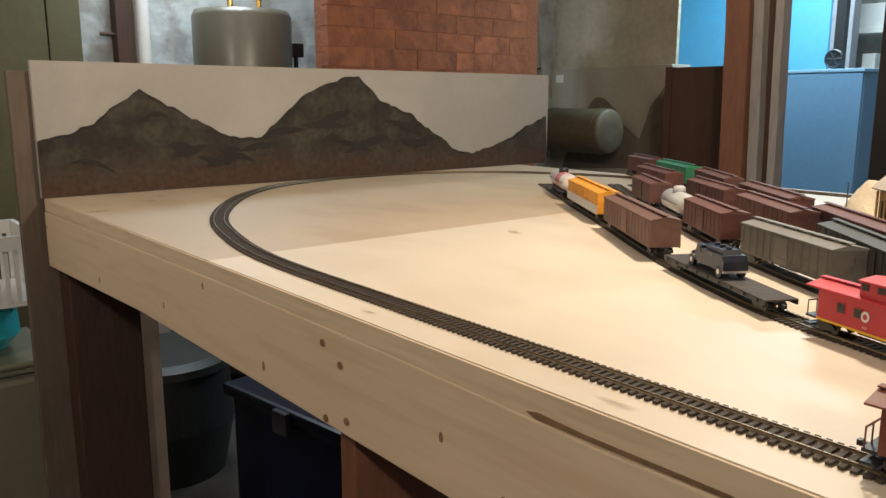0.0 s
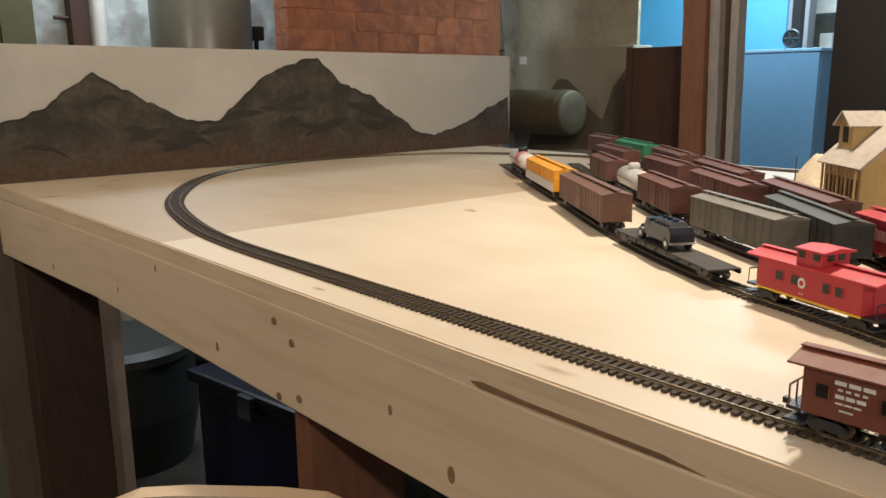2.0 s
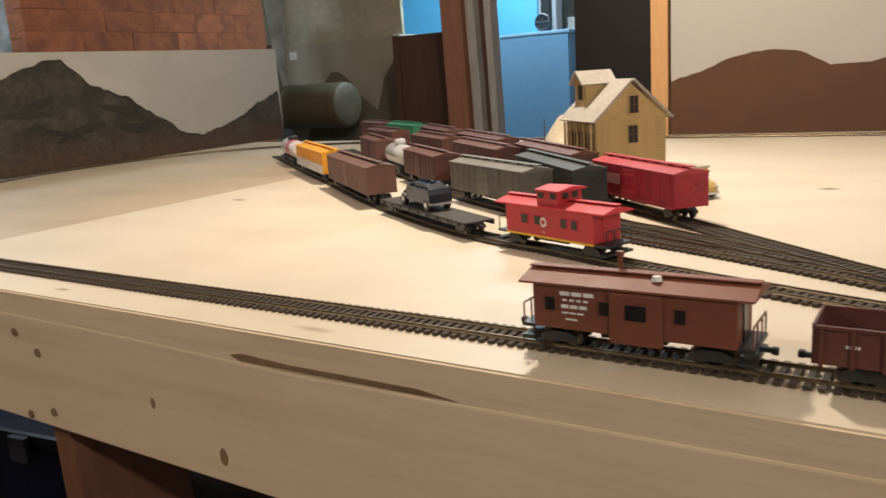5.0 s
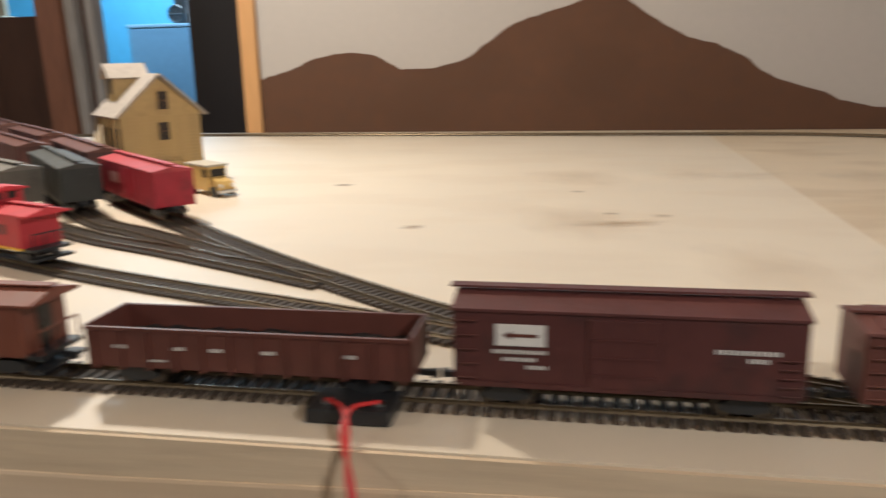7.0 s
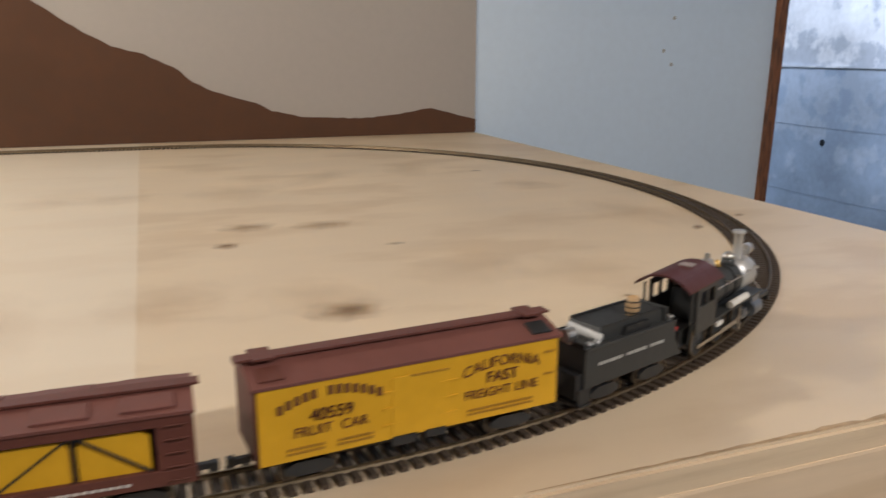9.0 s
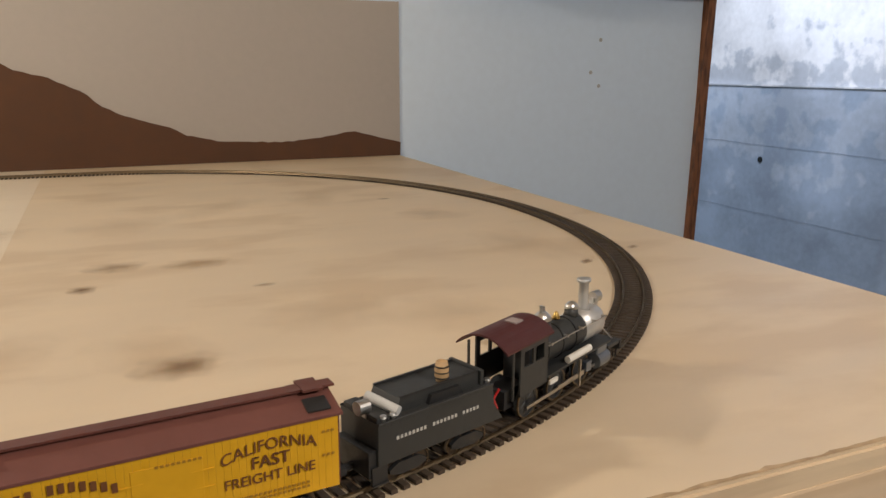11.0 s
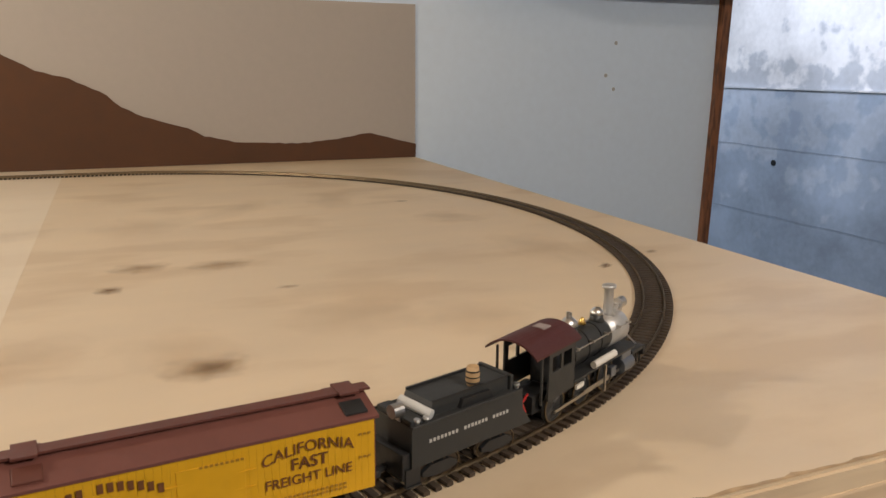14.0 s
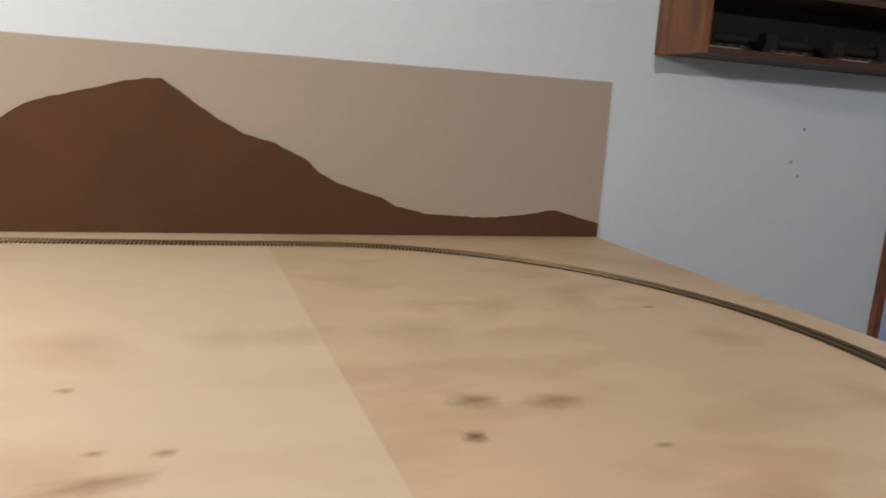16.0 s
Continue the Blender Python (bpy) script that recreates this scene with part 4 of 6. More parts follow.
boxcar("boxcar", "oxide red boxcar parked in the yard", on_track("C", 1.06), 0.20, OX3, None, K, OX1, group=YARD, ribs=12)
boxcar("boxcar", "brown boxcar parked at the back of the yard", on_track("C", .80), 0.20, OX2, None, K, OX1, group=YARD, ribs=12)
rb = boxcar("boxcar", "bright red boxcar with white emblem and lettering marks", on_track("D", 1.632), 0.185, (0.38, 0.02, 0.035), None, K, (0.42, 0.05, 0.06), group=YARD, ribs=10)
bars_into(rb, paint("pink_print", (0.6, 0.3, 0.28)), -0.035, -0.0180, 0.0275, 4, 0.008, 0.0095)
boxcar("boxcar", "dark brown boxcar parked behind the house", on_track("D", 1.43), 0.235, OX3, None, K, OX1, group=YARD, ribs=14)
boxcar("boxcar", "oxide red boxcar parked in the yard", on_track("D", 1.185), 0.24, OX2, None, K, OX1, group=YARD, ribs=14)
boxcar("boxcar", "oxide red boxcar parked in the yard", on_track("D", .95), 0.22, OX3, None, K, OX1, group=YARD, ribs=12)
boxcar("boxcar", "green boxcar at the far end of the yard", on_track("D", .74), 0.20, (0.02, 0.16, 0.075), None, K, (0.03, 0.22, 0.11), group=YARD, ribs=10)
boxcar("boxcar", "brown boxcar at the far end of the yard", on_track("D", .55), 0.16, OX3, None, K, OX1, group=YARD)

# ---- the train on the main line ----
MODEL = 1.10
reefer_at = min(range(len(MAIN)), key=lambda i: (MAIN[i] - Vector((2.482, 0.0525, 0))).length)


def along(d):
    """The point of the main line that far ahead of the reefer's middle."""
    u = reefer_at + d / 0.0072
    i = int(math.floor(u))
    return MAIN[i].lerp(MAIN[i + 1], u - i)


def on_main(ahead, half, size=(MODEL, MODEL, MODEL)):
    """The pose of a vehicle whose middle is that far ahead; it sits on the chord between its trucks."""
    a, b = along(ahead - half), along(ahead + half)
    t = b - a
    return Matrix.Translation((a + b) / 2 + Vector((0, 0, TZ + 0.0046))) @ Matrix.Rotation(math.atan2(t.y, t.x), 4, "Z") @ Matrix.Diagonal((*size, 1))


def locomotive(m):
    """A small 2-6-0 steam engine facing +x."""
    ob = tagged(empty("steam_locomotive", m), "black model steam locomotive with silver smokebox and maroon cab roof", "locomotive")
    zc, r = 0.0270, 0.0092
    part("boiler", lathe([(r * 0.98, -0.018), (r, -0.016), (r * 0.97, 0.026), (r * 0.97, 0.028)], 28, pose(0, 0, zc, 0, 90, 0)), gunm, ob, smooth=True)
    part("smokebox", lathe([(r, 0.028), (r, 0.0475), (r * 0.86, 0.0490), (0.001, 0.0496)], 28, pose(0, 0, zc, 0, 90, 0)), silverp, ob, "silver smokebox", smooth=True)
    for x in (-0.010, 0.004, 0.017):
        part("boiler_band", lathe([(r + 0.00035, x - 0.0004), (r + 0.00035, x + 0.0004)], 28, pose(0, 0, zc, 0, 90, 0)), blackm, ob)
    part("smokebox_door", lathe([(0.0062, 0.0490), (0.0058, 0.0503), (0.001, 0.0508)], 20, pose(0, 0, zc, 0, 90, 0)), silverp, ob)
    part("chimney", lathe([(0.0042, 0.0), (0.0030, 0.0025), (0.0027, 0.0150), (0.0040, 0.0156), (0.0040, 0.0172), (0.0028, 0.0172)], 18, pose(0.0375, 0, zc + r - 0.001)), silverp, ob, "steel chimney", smooth=True)
    for x, k2, nm in ((-0.004, 1.0, "steam_dome"), (0.0248, 0.8, "sand_dome")):
        part(nm, lathe([(0.0056 * k2, 0), (0.0048 * k2, 0.002), (0.0046 * k2, 0.0052 * k2)], 20, pose(x, 0, zc + r - 0.0012)), gunm, ob, smooth=True)
        part(nm + "_cap", lathe([(0.0050 * k2, 0.0052 * k2), (0.0046 * k2, 0.0072 * k2), (0.0024 * k2, 0.0092 * k2), (0.0005, 0.0096 * k2)], 20, pose(x, 0, zc + r - 0.0012)), chrome, ob, "silver dome cap", smooth=True)
    part("whistle", rod((-0.0052, 0, zc + r + 0.007), (-0.0052, 0, zc + r + 0.0115), 0.0010, seg=8, bm=rod((-0.0028, 0, zc + r + 0.007), (-0.0028, 0, zc + r + 0.0105), 0.0008, seg=8)), chrome, ob)
    bell = lathe([(0.0024, 0.0015), (0.0018, 0.003), (0.0012, 0.0046), (0.0004, 0.0054)], 14, pose(0.0095, 0, zc + r - 0.0004))
    part("bell", bell, brass, ob, "brass bell", smooth=True)
    part("headlight", rod((0.0480, 0, zc + r + 0.0030), (0.0540, 0, zc + r + 0.0030), 0.0032, seg=18, bm=box(0.0465, 0.0515, -0.0015, 0.0015, zc + r - 0.004, zc + r + 0.0030)), chrome, ob, "silver headlight")
    # cab with open window holes
    cabx0, cabx1, cw, cz0, cz1 = -0.0420, -0.0185, 0.0140, 0.0155, 0.0395
    cab = part("cab", box(cabx1 - 0.0010, cabx1, -cw, cw, cz0, cz1), gunm, ob)
    for s in (-1, 1):
        y0, y1 = sorted((s * cw, s * (cw - 0.0010)))
        wall = box(cabx0, cabx1, y0, y1, cz0, cz0 + 0.0135)
        for a, b in ((cabx0, cabx0 + 0.003), (cabx0 + 0.0105, cabx0 + 0.0125), (cabx1 - 0.0035, cabx1)):
            box(a, b, y0, y1, cz0 + 0.0135, cz1 - 0.0030, bm=wall)
        box(cabx0, cabx1, y0, y1, cz1 - 0.0030, cz1, bm=wall)
        part("cab_side", wall, gunm, cab)
        part("handrail", rod((-0.016, s * (r + 0.0013), zc + 0.0042), (0.046, s * (r + 0.0013), zc + 0.0042), 0.00035, seg=6), chrome, ob)
        for x in (-0.010, 0.005, 0.020, 0.034, 0.045):
            part("stanchion", rod((x, s * (r - 0.001), zc + 0.0042), (x, s * (r + 0.0019), zc + 0.0042), 0.0007, seg=8), chrome, ob)
        part("rear_post", box(cabx0 - 0.006, cabx0 - 0.005, y0, y1, cz0, cz1), gunm, cab)
    part("backhead", box(cabx1 - 0.008, cabx1 - 0.001, -0.008, 0.008, cz0, 0.033), blackm, cab)
    bm = bmesh.new()
    n, R, span = 14, 0.0225, 0.76
    top, bot = [], []
    for i in range(n + 1):
        a = -span + 2 * span * i / n
        top.append((R * math.sin(a), cz1 + R * math.cos(a) - R * math.cos(span) + 0.001))
        bot.append((R * math.sin(a), cz1 + R * math.cos(a) - R * math.cos(span)))
    prism(top + bot[::-1], -0.0548, -0.0160, bm=bm)
    bmesh.ops.transform(bm, matrix=Matrix.Rotation(math.radians(90), 4, "Z") @ Matrix.Scale(-1, 4, (0, 1, 0)), verts=bm.verts)
    bmesh.ops.recalc_face_normals(bm, faces=bm.faces)
    part("cab_roof", bm, maroon, ob, "maroon arched cab roof")
    part("roof_hatch", box(-0.033, -0.027, -0.004, 0.003, cz1 + 0.0062, cz1 + 0.0076), paint("hatch_grey", (0.3, 0.25, 0.24)), ob)
    # frame, running boards, cylinders, pilot
    part("frame", box(-0.044, 0.050, -0.006, 0.006, 0.0075, 0.0165), blackm, ob)
    for s in (-1, 1):
        y0, y1 = sorted((s * 0.0078, s * 0.0142))
        part("running_board", box(-0.019, 0.047, y0, y1, 0.0172, 0.0182), gunm, ob)
        cyl = part("cylinder", rod((0.0315, s * 0.0122, 0.0098), (0.0430, s * 0.0122, 0.0098), 0.0043, seg=18, bm=box(0.0320, 0.0425, min(s * 0.0078, s * 0.0140), max(s * 0.0078, s * 0.0140), 0.0112, 0.0172, 0.0008)), steelblue, ob, "blue-grey steam cylinder")
        part("cylinder_cover", rod((0.0430, s * 0.0122, 0.0098), (0.0442, s * 0.0122, 0.0098), 0.0036, seg=18), chrome, cyl)
        part("air_tank", rod((0.001, s * 0.0135, 0.0203), (0.0235, s * 0.0135, 0.0203), 0.0019, seg=12), white, ob, "white air reservoir")
        part("step_plate", box(-0.016, -0.009, s * 0.0137 - 0.0006, s * 0.0137 + 0.0006, 0.0128, 0.0150), white, ob)
        part("hanger", box(0.0115, 0.0128, s * 0.0146 - 0.0006, s * 0.0146 + 0.0006, 0.003, 0.0172), steelm, ob)
        for x in (-0.0298, -0.0042, 0.0202):
            wh = part("driving_wheel", lathe([(0.0084, -0.0010), (0.0088, -0.0008), (0.0084, 0.0010), (0.0066, 0.0010), (0.0066, 0.0004), (0.0020, 0.0004)], 28, pose(x, s * 0.0088, 0.0084, 90)), gunm, ob)
            part("tyre", ring(0.0077, 0.0086, 0.0007, 0.0014, 28, pose(x, s * 0.0088, 0.0084, -90 * s)), railm, wh)
            sp = bmesh.new()
            for i in range(10):
                a = 2 * math.pi * i / 10
                rod((x, s * 0.0090, 0.0084), (x + 0.0070 * math.cos(a), s * 0.0090, 0.0084 + 0.0070 * math.sin(a)), 0.0004, seg=5, bm=sp)
            part("spokes", sp, blackm, wh)
        part("coupling_rod", box(-0.032, 0.0222, s * 0.0112 - 0.0005, s * 0.0112 + 0.0005, 0.0052, 0.0070, 0.0003), steelm, ob)
        part("main_rod", box(-0.0060, 0.032, s * 0.0124 - 0.0004, s * 0.0124 + 0.0004, 0.0072, 0.0088, 0.0003), steelm, ob)
        part("crosshead", box(0.021, 0.0265, s * 0.0122 - 0.0015, s * 0.0122 + 0.0015, 0.0070, 0.0125, 0.0004), steelblue, ob)
        part("lead_wheel", rod((0.0505, s * 0.0070, 0.0048), (0.0505, s * 0.0094, 0.0048), 0.0048, seg=16), wheelm, ob)
        part("pilot_brace", rod((0.0475, s * 0.0045, zc - 0.002), (0.0590, s * 0.0080, 0.0142), 0.0005, seg=6), chrome, ob)
    part("pilot_deck", box(0.046, 0.0605, -0.0130, 0.0130, 0.0120, 0.0142, 0.0005), gunm, ob)
    part("pilot_beam", box(0.0590, 0.0615, -0.0135, 0.0135, 0.0085, 0.0140, 0.0005), blackm, ob)
    pb = bmesh.new()
    for i in range(9):
        y = -0.0105 + 0.0210 * i / 8
        rod((0.0605, y, 0.0095), (0.0605 + 0.006 * (1 - abs(y) / 0.014), y * 0.9, 0.0020), 0.0006, seg=5, bm=pb)
    part("cowcatcher", pb, blackm, ob)
    part("wire", rod((-0.050, -0.0075, 0.0210), (-0.0525, -0.0060, 0.0165), 0.0006, seg=6, bm=rod((-0.0525, -0.0060, 0.0165), (-0.0495, -0.0060, 0.0110), 0.0006, seg=6)), paint("red_wire", (0.55, 0.03, 0.03), 0.4), ob, "red wire")
    part("drawbar", box(-0.058, -0.042, -0.002, 0.002, 0.0078, 0.0095), blackm, ob)
    return ob


def tender(m):
    L, w, z0, z1, zb = 0.071, 0.0140, 0.0112, 0.0305, 0.0368
    ob = tagged(empty("tender", m), "dark grey tender with a wooden barrel and pale bundles", "model tender")
    part("tank", prism([(-L / 2, z0), (-L / 2, z1), (L / 2 - 0.003, z1), (L / 2 - 0.002, z0 + 0.009), (L / 2 + 0.004, z0)], -w, w), gunm, ob)
    for s in (-1, 1):
        part("side_coping", rod((-L / 2, s * w, z1), (L / 2 - 0.003, s * w, z1), 0.0006, seg=8), gunm, ob)
        rv = bmesh.new()
        for k in range(15):
            for z in (z0 + 0.0015, z1 - 0.0018):
                rod((-L / 2 + 0.003 + 0.0042 * k, s * w, z), (-L / 2 + 0.003 + 0.0042 * k, s * (w + 0.0002), z), 0.00028, seg=6, bm=rv)
        part("rivets", rv, gunm, ob)
    part("bunker", prism([(-0.0235, z1 - 0.0005), (-0.0205, zb), (0.0265, zb), (0.0265, z1 - 0.0005)], -0.0098, 0.0098), gunm, ob)
    part("bunker_rim", box(-0.0205, 0.0265, -0.0100, -0.0088, zb, zb + 0.0011, bm=box(-0.0205, 0.0265, 0.0088, 0.0100, zb, zb + 0.0011)), blackm, ob)
    part("oil_hatch", prism([(-0.006, z1), (-0.004, zb - 0.0022), (0.013, zb - 0.0022), (0.015, z1)], -0.0120, -0.0098), blackm, ob)
    part("front_fence", box(0.0268, 0.0290, -0.0115, 0.0115, z1 - 0.0003, zb + 0.0012, 0.0006), gunm, ob)
    brl = part("barrel", lathe([(0.0027, 0), (0.0034, 0.0030), (0.0034, 0.0062), (0.0028, 0.0098), (0.0024, 0.0098), (0.0022, 0.0092), (0.0004, 0.0092)], 20, pose(0.0070, -0.006, zb - 0.0004)), paint("barrel_wood", (0.50, 0.33, 0.17), 0.6, 200, 0.15, 40, 0.01), ob, "pale wooden barrel", smooth=True)
    for z in (0.0020, 0.0046, 0.0074):
        part("hoop", lathe([(0.0036, z), (0.0036, z + 0.0006)], 20, pose(0.0070, -0.006, zb - 0.0004)), blackm, brl)
    part("bundle", rod((-0.0230, -0.0120, z1 + 0.0022), (-0.0285, 0.0040, zb - 0.0005), 0.0023, seg=16), palem, ob, "pale grey rolled bundle")
    part("rear_light", rod((-L / 2 + 0.002, -0.0035, zb - 0.0012), (-L / 2 - 0.0035, -0.0035, zb - 0.0012), 0.0032, seg=16, bm=box(-L / 2, -L / 2 + 0.003, -0.005, -0.002, z1 - 0.0004, zb - 0.002)), chrome, ob, "silver rear light")
    part("bulkhead", box(-L / 2 + 0.0005, -L / 2 + 0.0075, -0.0125, 0.0125, z1 - 0.0003, z1 + 0.0024, 0.0005), gunm, ob)
    for x, y in ((0.0310, -0.0115), (-0.0315, -0.0122), (-0.0265, -0.0124)):
        cap = part("cap", rod((x, y, z1 - 0.0002), (x, y, z1 + 0.0018), 0.0012, seg=12), chrome, ob)
        part("cap_knob", rod((x, y, z1 + 0.0018), (x, y, z1 + 0.0027), 0.0018, 0.0014, seg=12), chrome, cap)
    silver = paint("silver_print", (0.5, 0.5, 0.48))
    for x, n in ((-0.0175, 8), (0.0020, 7), (0.0180, 5)):
        bars_into(ob, silver, x, -w - 0.0002, z0 + 0.0105, n, 0.0022, 0.0016)
    part("rear_sill", box(-L / 2 - 0.0042, -L / 2 + 0.001, -0.0125, 0.0125, 0.0060, 0.0185, 0.0006), blackm, ob)
    for s in (-1, 1):
        part("step", box(-L / 2 - 0.003, -L / 2 + 0.005, s * 0.0128 - 0.0007, s * 0.0128 + 0.0007, 0.0030, z0, bm=box(-L / 2 - 0.003, -L / 2 + 0.005, s * 0.0128 - 0.0016, s * 0.0128 + 0.0016, 0.0026, 0.0034)), blackm, ob)
        tr = truck_into(ob, s * 0.0180, 0.0050, 0.0102)
        for wx in (-0.0073, 0.0073):
            part("wheel_rim", ring(0.0050, 0.0053, 0, 0.0005, 24, pose(wx, -0.0108, 0.0053, 90)), railm, tr)
    part("underframe", box(-L / 2 + 0.002, L / 2, -0.008, 0.008, 0.0080, z0), blackm, ob)
    coupler_into(ob, -L / 2 - 0.003, -1)
    return ob


silverp = paint("silver_paint_finish", (0.50, 0.50, 0.50), 0.42, 200, 0.1, 30, 0.004, metal=0.55)
palem = paint("pale_grey_paint", (0.55, 0.56, 0.56), 0.5, 200, 0.08, 20, 0.004)
gunm = paint("dark_grey_enamel", (0.030, 0.032, 0.033), 0.5, 200, 0.15, 30, 0.005)
maroon = paint("maroon_enamel", (0.070, 0.017, 0.017), 0.5, 200, 0.1, 30, 0.004)
steelblue = paint("blue_steel", (0.22, 0.25, 0.30), 0.35, 200, 0.1, 30, 0, metal=0.8)
locomotive(on_main(0.2385, 0.040, (1.24, 1.10, 1.20)))
tender(on_main(0.1305, 0.020))
reefer("reefer_car", "yellow wooden refrigerator car with red-brown roof and ends", on_main(0, 0.052))
window_car("open_side_car", "red-brown open-sided car carrying yellow loads", on_main(-0.1745, 0.055))
bx = boxcar("boxcar", "dark brown boxcar with white square emblem", on_main(-0.351, 0.052), 0.136, (0.085, 0.024, 0.021), None, 1.0, ribs=0, top=0.0440)
part("emblem", box(-0.0505, -0.0305, -0.0172, -0.0166, 0.0288, 0.0378), white, bx, "white square emblem")
part("emblem_mark", prism([(-0.0475, 0.0333), (-0.0440, 0.0352), (-0.0440, 0.0340), (-0.0335, 0.0340), (-0.0335, 0.0326), (-0.0440, 0.0326), (-0.0440, 0.0314)], -0.0174, -0.0172), oxide, bx)
for i in range(3):
    bars_into(bx, white, (-0.041, -0.041, -0.034)[i], -0.0170, 0.0262 - i * 0.0032, (13, 8, 5)[i], 0.0017, 0.0016)
bars_into(bx, white, 0.046, -0.0170, 0.0300, 12, 0.0020, 0.0018)
bars_into(bx, white, 0.050, -0.0170, 0.0268, 4, 0.0020, 0.0018)
gondola("gondola_car", "red-brown gondola loaded with black coal", on_main(-0.5275, 0.056))
caboose("bay_window_caboose", "rust brown bay window caboose with white lettering marks", on_main(-0.706, 0.040), 0.125, (0.17, 0.052, 0.030), 1.0, False, None, True, "lines")

# ---- table legs, fixings and marks ----
part("leg", box(-0.05, 0.05, 0.018, 0.170, 0, TZ - 0.03, 0.004), darkwood, table, "dark timber post")
part("leg", box(1.176, 1.206, 0.018, 0.150, 0, TZ - 0.03, 0.003), redwood, table, "pine stud leg")
part("leg", box(2.9, 3.0, 0.03, 0.13, 0, TZ - 0.03, 0.004), darkwood, table)
part("leg", box(0.02, 0.12, 1.34, 1.44, 0, TZ - 0.03, 0.004), darkwood, table)
for x, z in ((1.183, .960), (1.217, .944), (1.185, .876), (1.2265, .8855)):
    part("screw_hole", rod((x, -0.0055, z), (x, -0.0030, z), 0.0042, seg=14), knotm, table)
for x, z, r in ((.004, .937, .004), (.004, .867, .004), (.377, .883, .005), (.709, .903, .004), (.865, .963, .004), (1.04, .8955, .005), (1.38, .922, .004), (1.46, .891, .006), (1.75, .905, .004)):
    part("knot", lathe([(r, 0), (r * 0.7, 0.0004)], 12, pose(x, -0.00405, z, 90) @ Matrix.Diagonal((0.8, 1.3, 1, 1))), paint("board_knot", (0.26, 0.14, 0.065), 0.6, 200, 0.3, 60, 0), table)


def stain_mark(i, x, y, rx, ry, turn, mat):
    """A thin knot or stain lying on the plywood."""
    bm = bmesh.new()
    bmesh.ops.create_circle(bm, cap_ends=True, segments=24, radius=1.0)
    ob = part("knot_mark", bm, mat, table)
    ob.matrix_basis = pose(x, y, TZ + 0.0003 + 0.00002 * i, 0, 0, turn) @ Matrix.Diagonal((rx * 1.35, ry * 1.35, 1, 1))
    return ob


knotd = soft_mark("knot_stain", (0.24, 0.145, 0.08), 0.62)
soft = soft_mark("soft_stain", (0.36, 0.235, 0.13), 0.45)
faint = soft_mark("faint_stain", (0.40, 0.27, 0.15), 0.38)
for i, (x, y, rx, ry, tn, c) in enumerate(((2.442, .496, .014, .013, 10, knotd), (2.472, .573, .032, .022, 0, soft), (2.552, .56, .036, .022, 0, faint), (2.509, .265, .016, .012, 10, knotd), (2.505, .266, .032, .024, 5, soft),
                                          (2.932, .413, .013, .006, 40, knotd), (3.019, .45, .012, .006, 30, soft), (2.866, .877, .012, .007, 0, soft), (1.801, .695, .015, .009, 0, knotd), (1.949, .44, .014, .010, 20, soft),
                                          (.978, .48, .020, .009, -20, soft), (.12, .21, .020, .006, 80, knotd), (.291, .03, .030, .006, 90, knotd), (.19, .16, .018, .006, 80, soft), (1.235, .02, .012, .004, 0, soft),
                                          (2.193, .511, .012, .008, 0, faint), (2.142, .519, .010, .006, 0, faint), (2.107, .655, .010, .007, 0, faint), (2.15, .47, .05, .016, 10, faint), (1.55, .018, .020, .005, 0, faint), (2.6, .45, .012, .006, 0, faint))):
    stain_mark(i, x, y, rx, ry, tn, c)
warm = soft_mark("warm_blotch", (0.50, 0.34, 0.18), 0.13)
rng = random.Random(5)
for i in range(14):
    stain_mark(30 + i, 2.10 + 0.13 * (i % 7) + rng.uniform(-0.03, 0.03), 0.42 + 0.42 * (i // 7) + rng.uniform(-0.12, 0.12), rng.uniform(0.04, 0.065), rng.uniform(0.04, 0.09), rng.uniform(-40, 40), warm)

bm = bmesh.new()
rng = random.Random(31)
inner, outer = [], []
for i in range(90):
    x = 2.52 + 0.0064 * i
    inner.append(bm.verts.new((x, 0.0005, TZ + 0.0004)))
    outer.append(bm.verts.new((x, 0.0010 + min(1.0, i / 25) * (0.0030 * (0.6 + 0.7 * noise.noise((i * 0.55, 0, 4))) + rng.uniform(0, 0.0012)), TZ + 0.0004)))
for i in range(89):
    bm.faces.new((inner[i], inner[i + 1], outer[i + 1], outer[i]))
part("edge_stain", bm, paint("edge_grime", (0.42, 0.30, 0.18), 0.7, 120, 0.3, 30, 0.02), table, "ragged brown stain along the front edge")
# Dark sliver: the edge's notch, then the shadowed gap painted as colour.
part("edge_gouge", prism([(1.482, .9790), (1.494, .9815), (1.542, .9795), (1.652, .9800), (1.682, .9765), (1.492, .9755)], -0.0038, -0.0028), knotm, table)
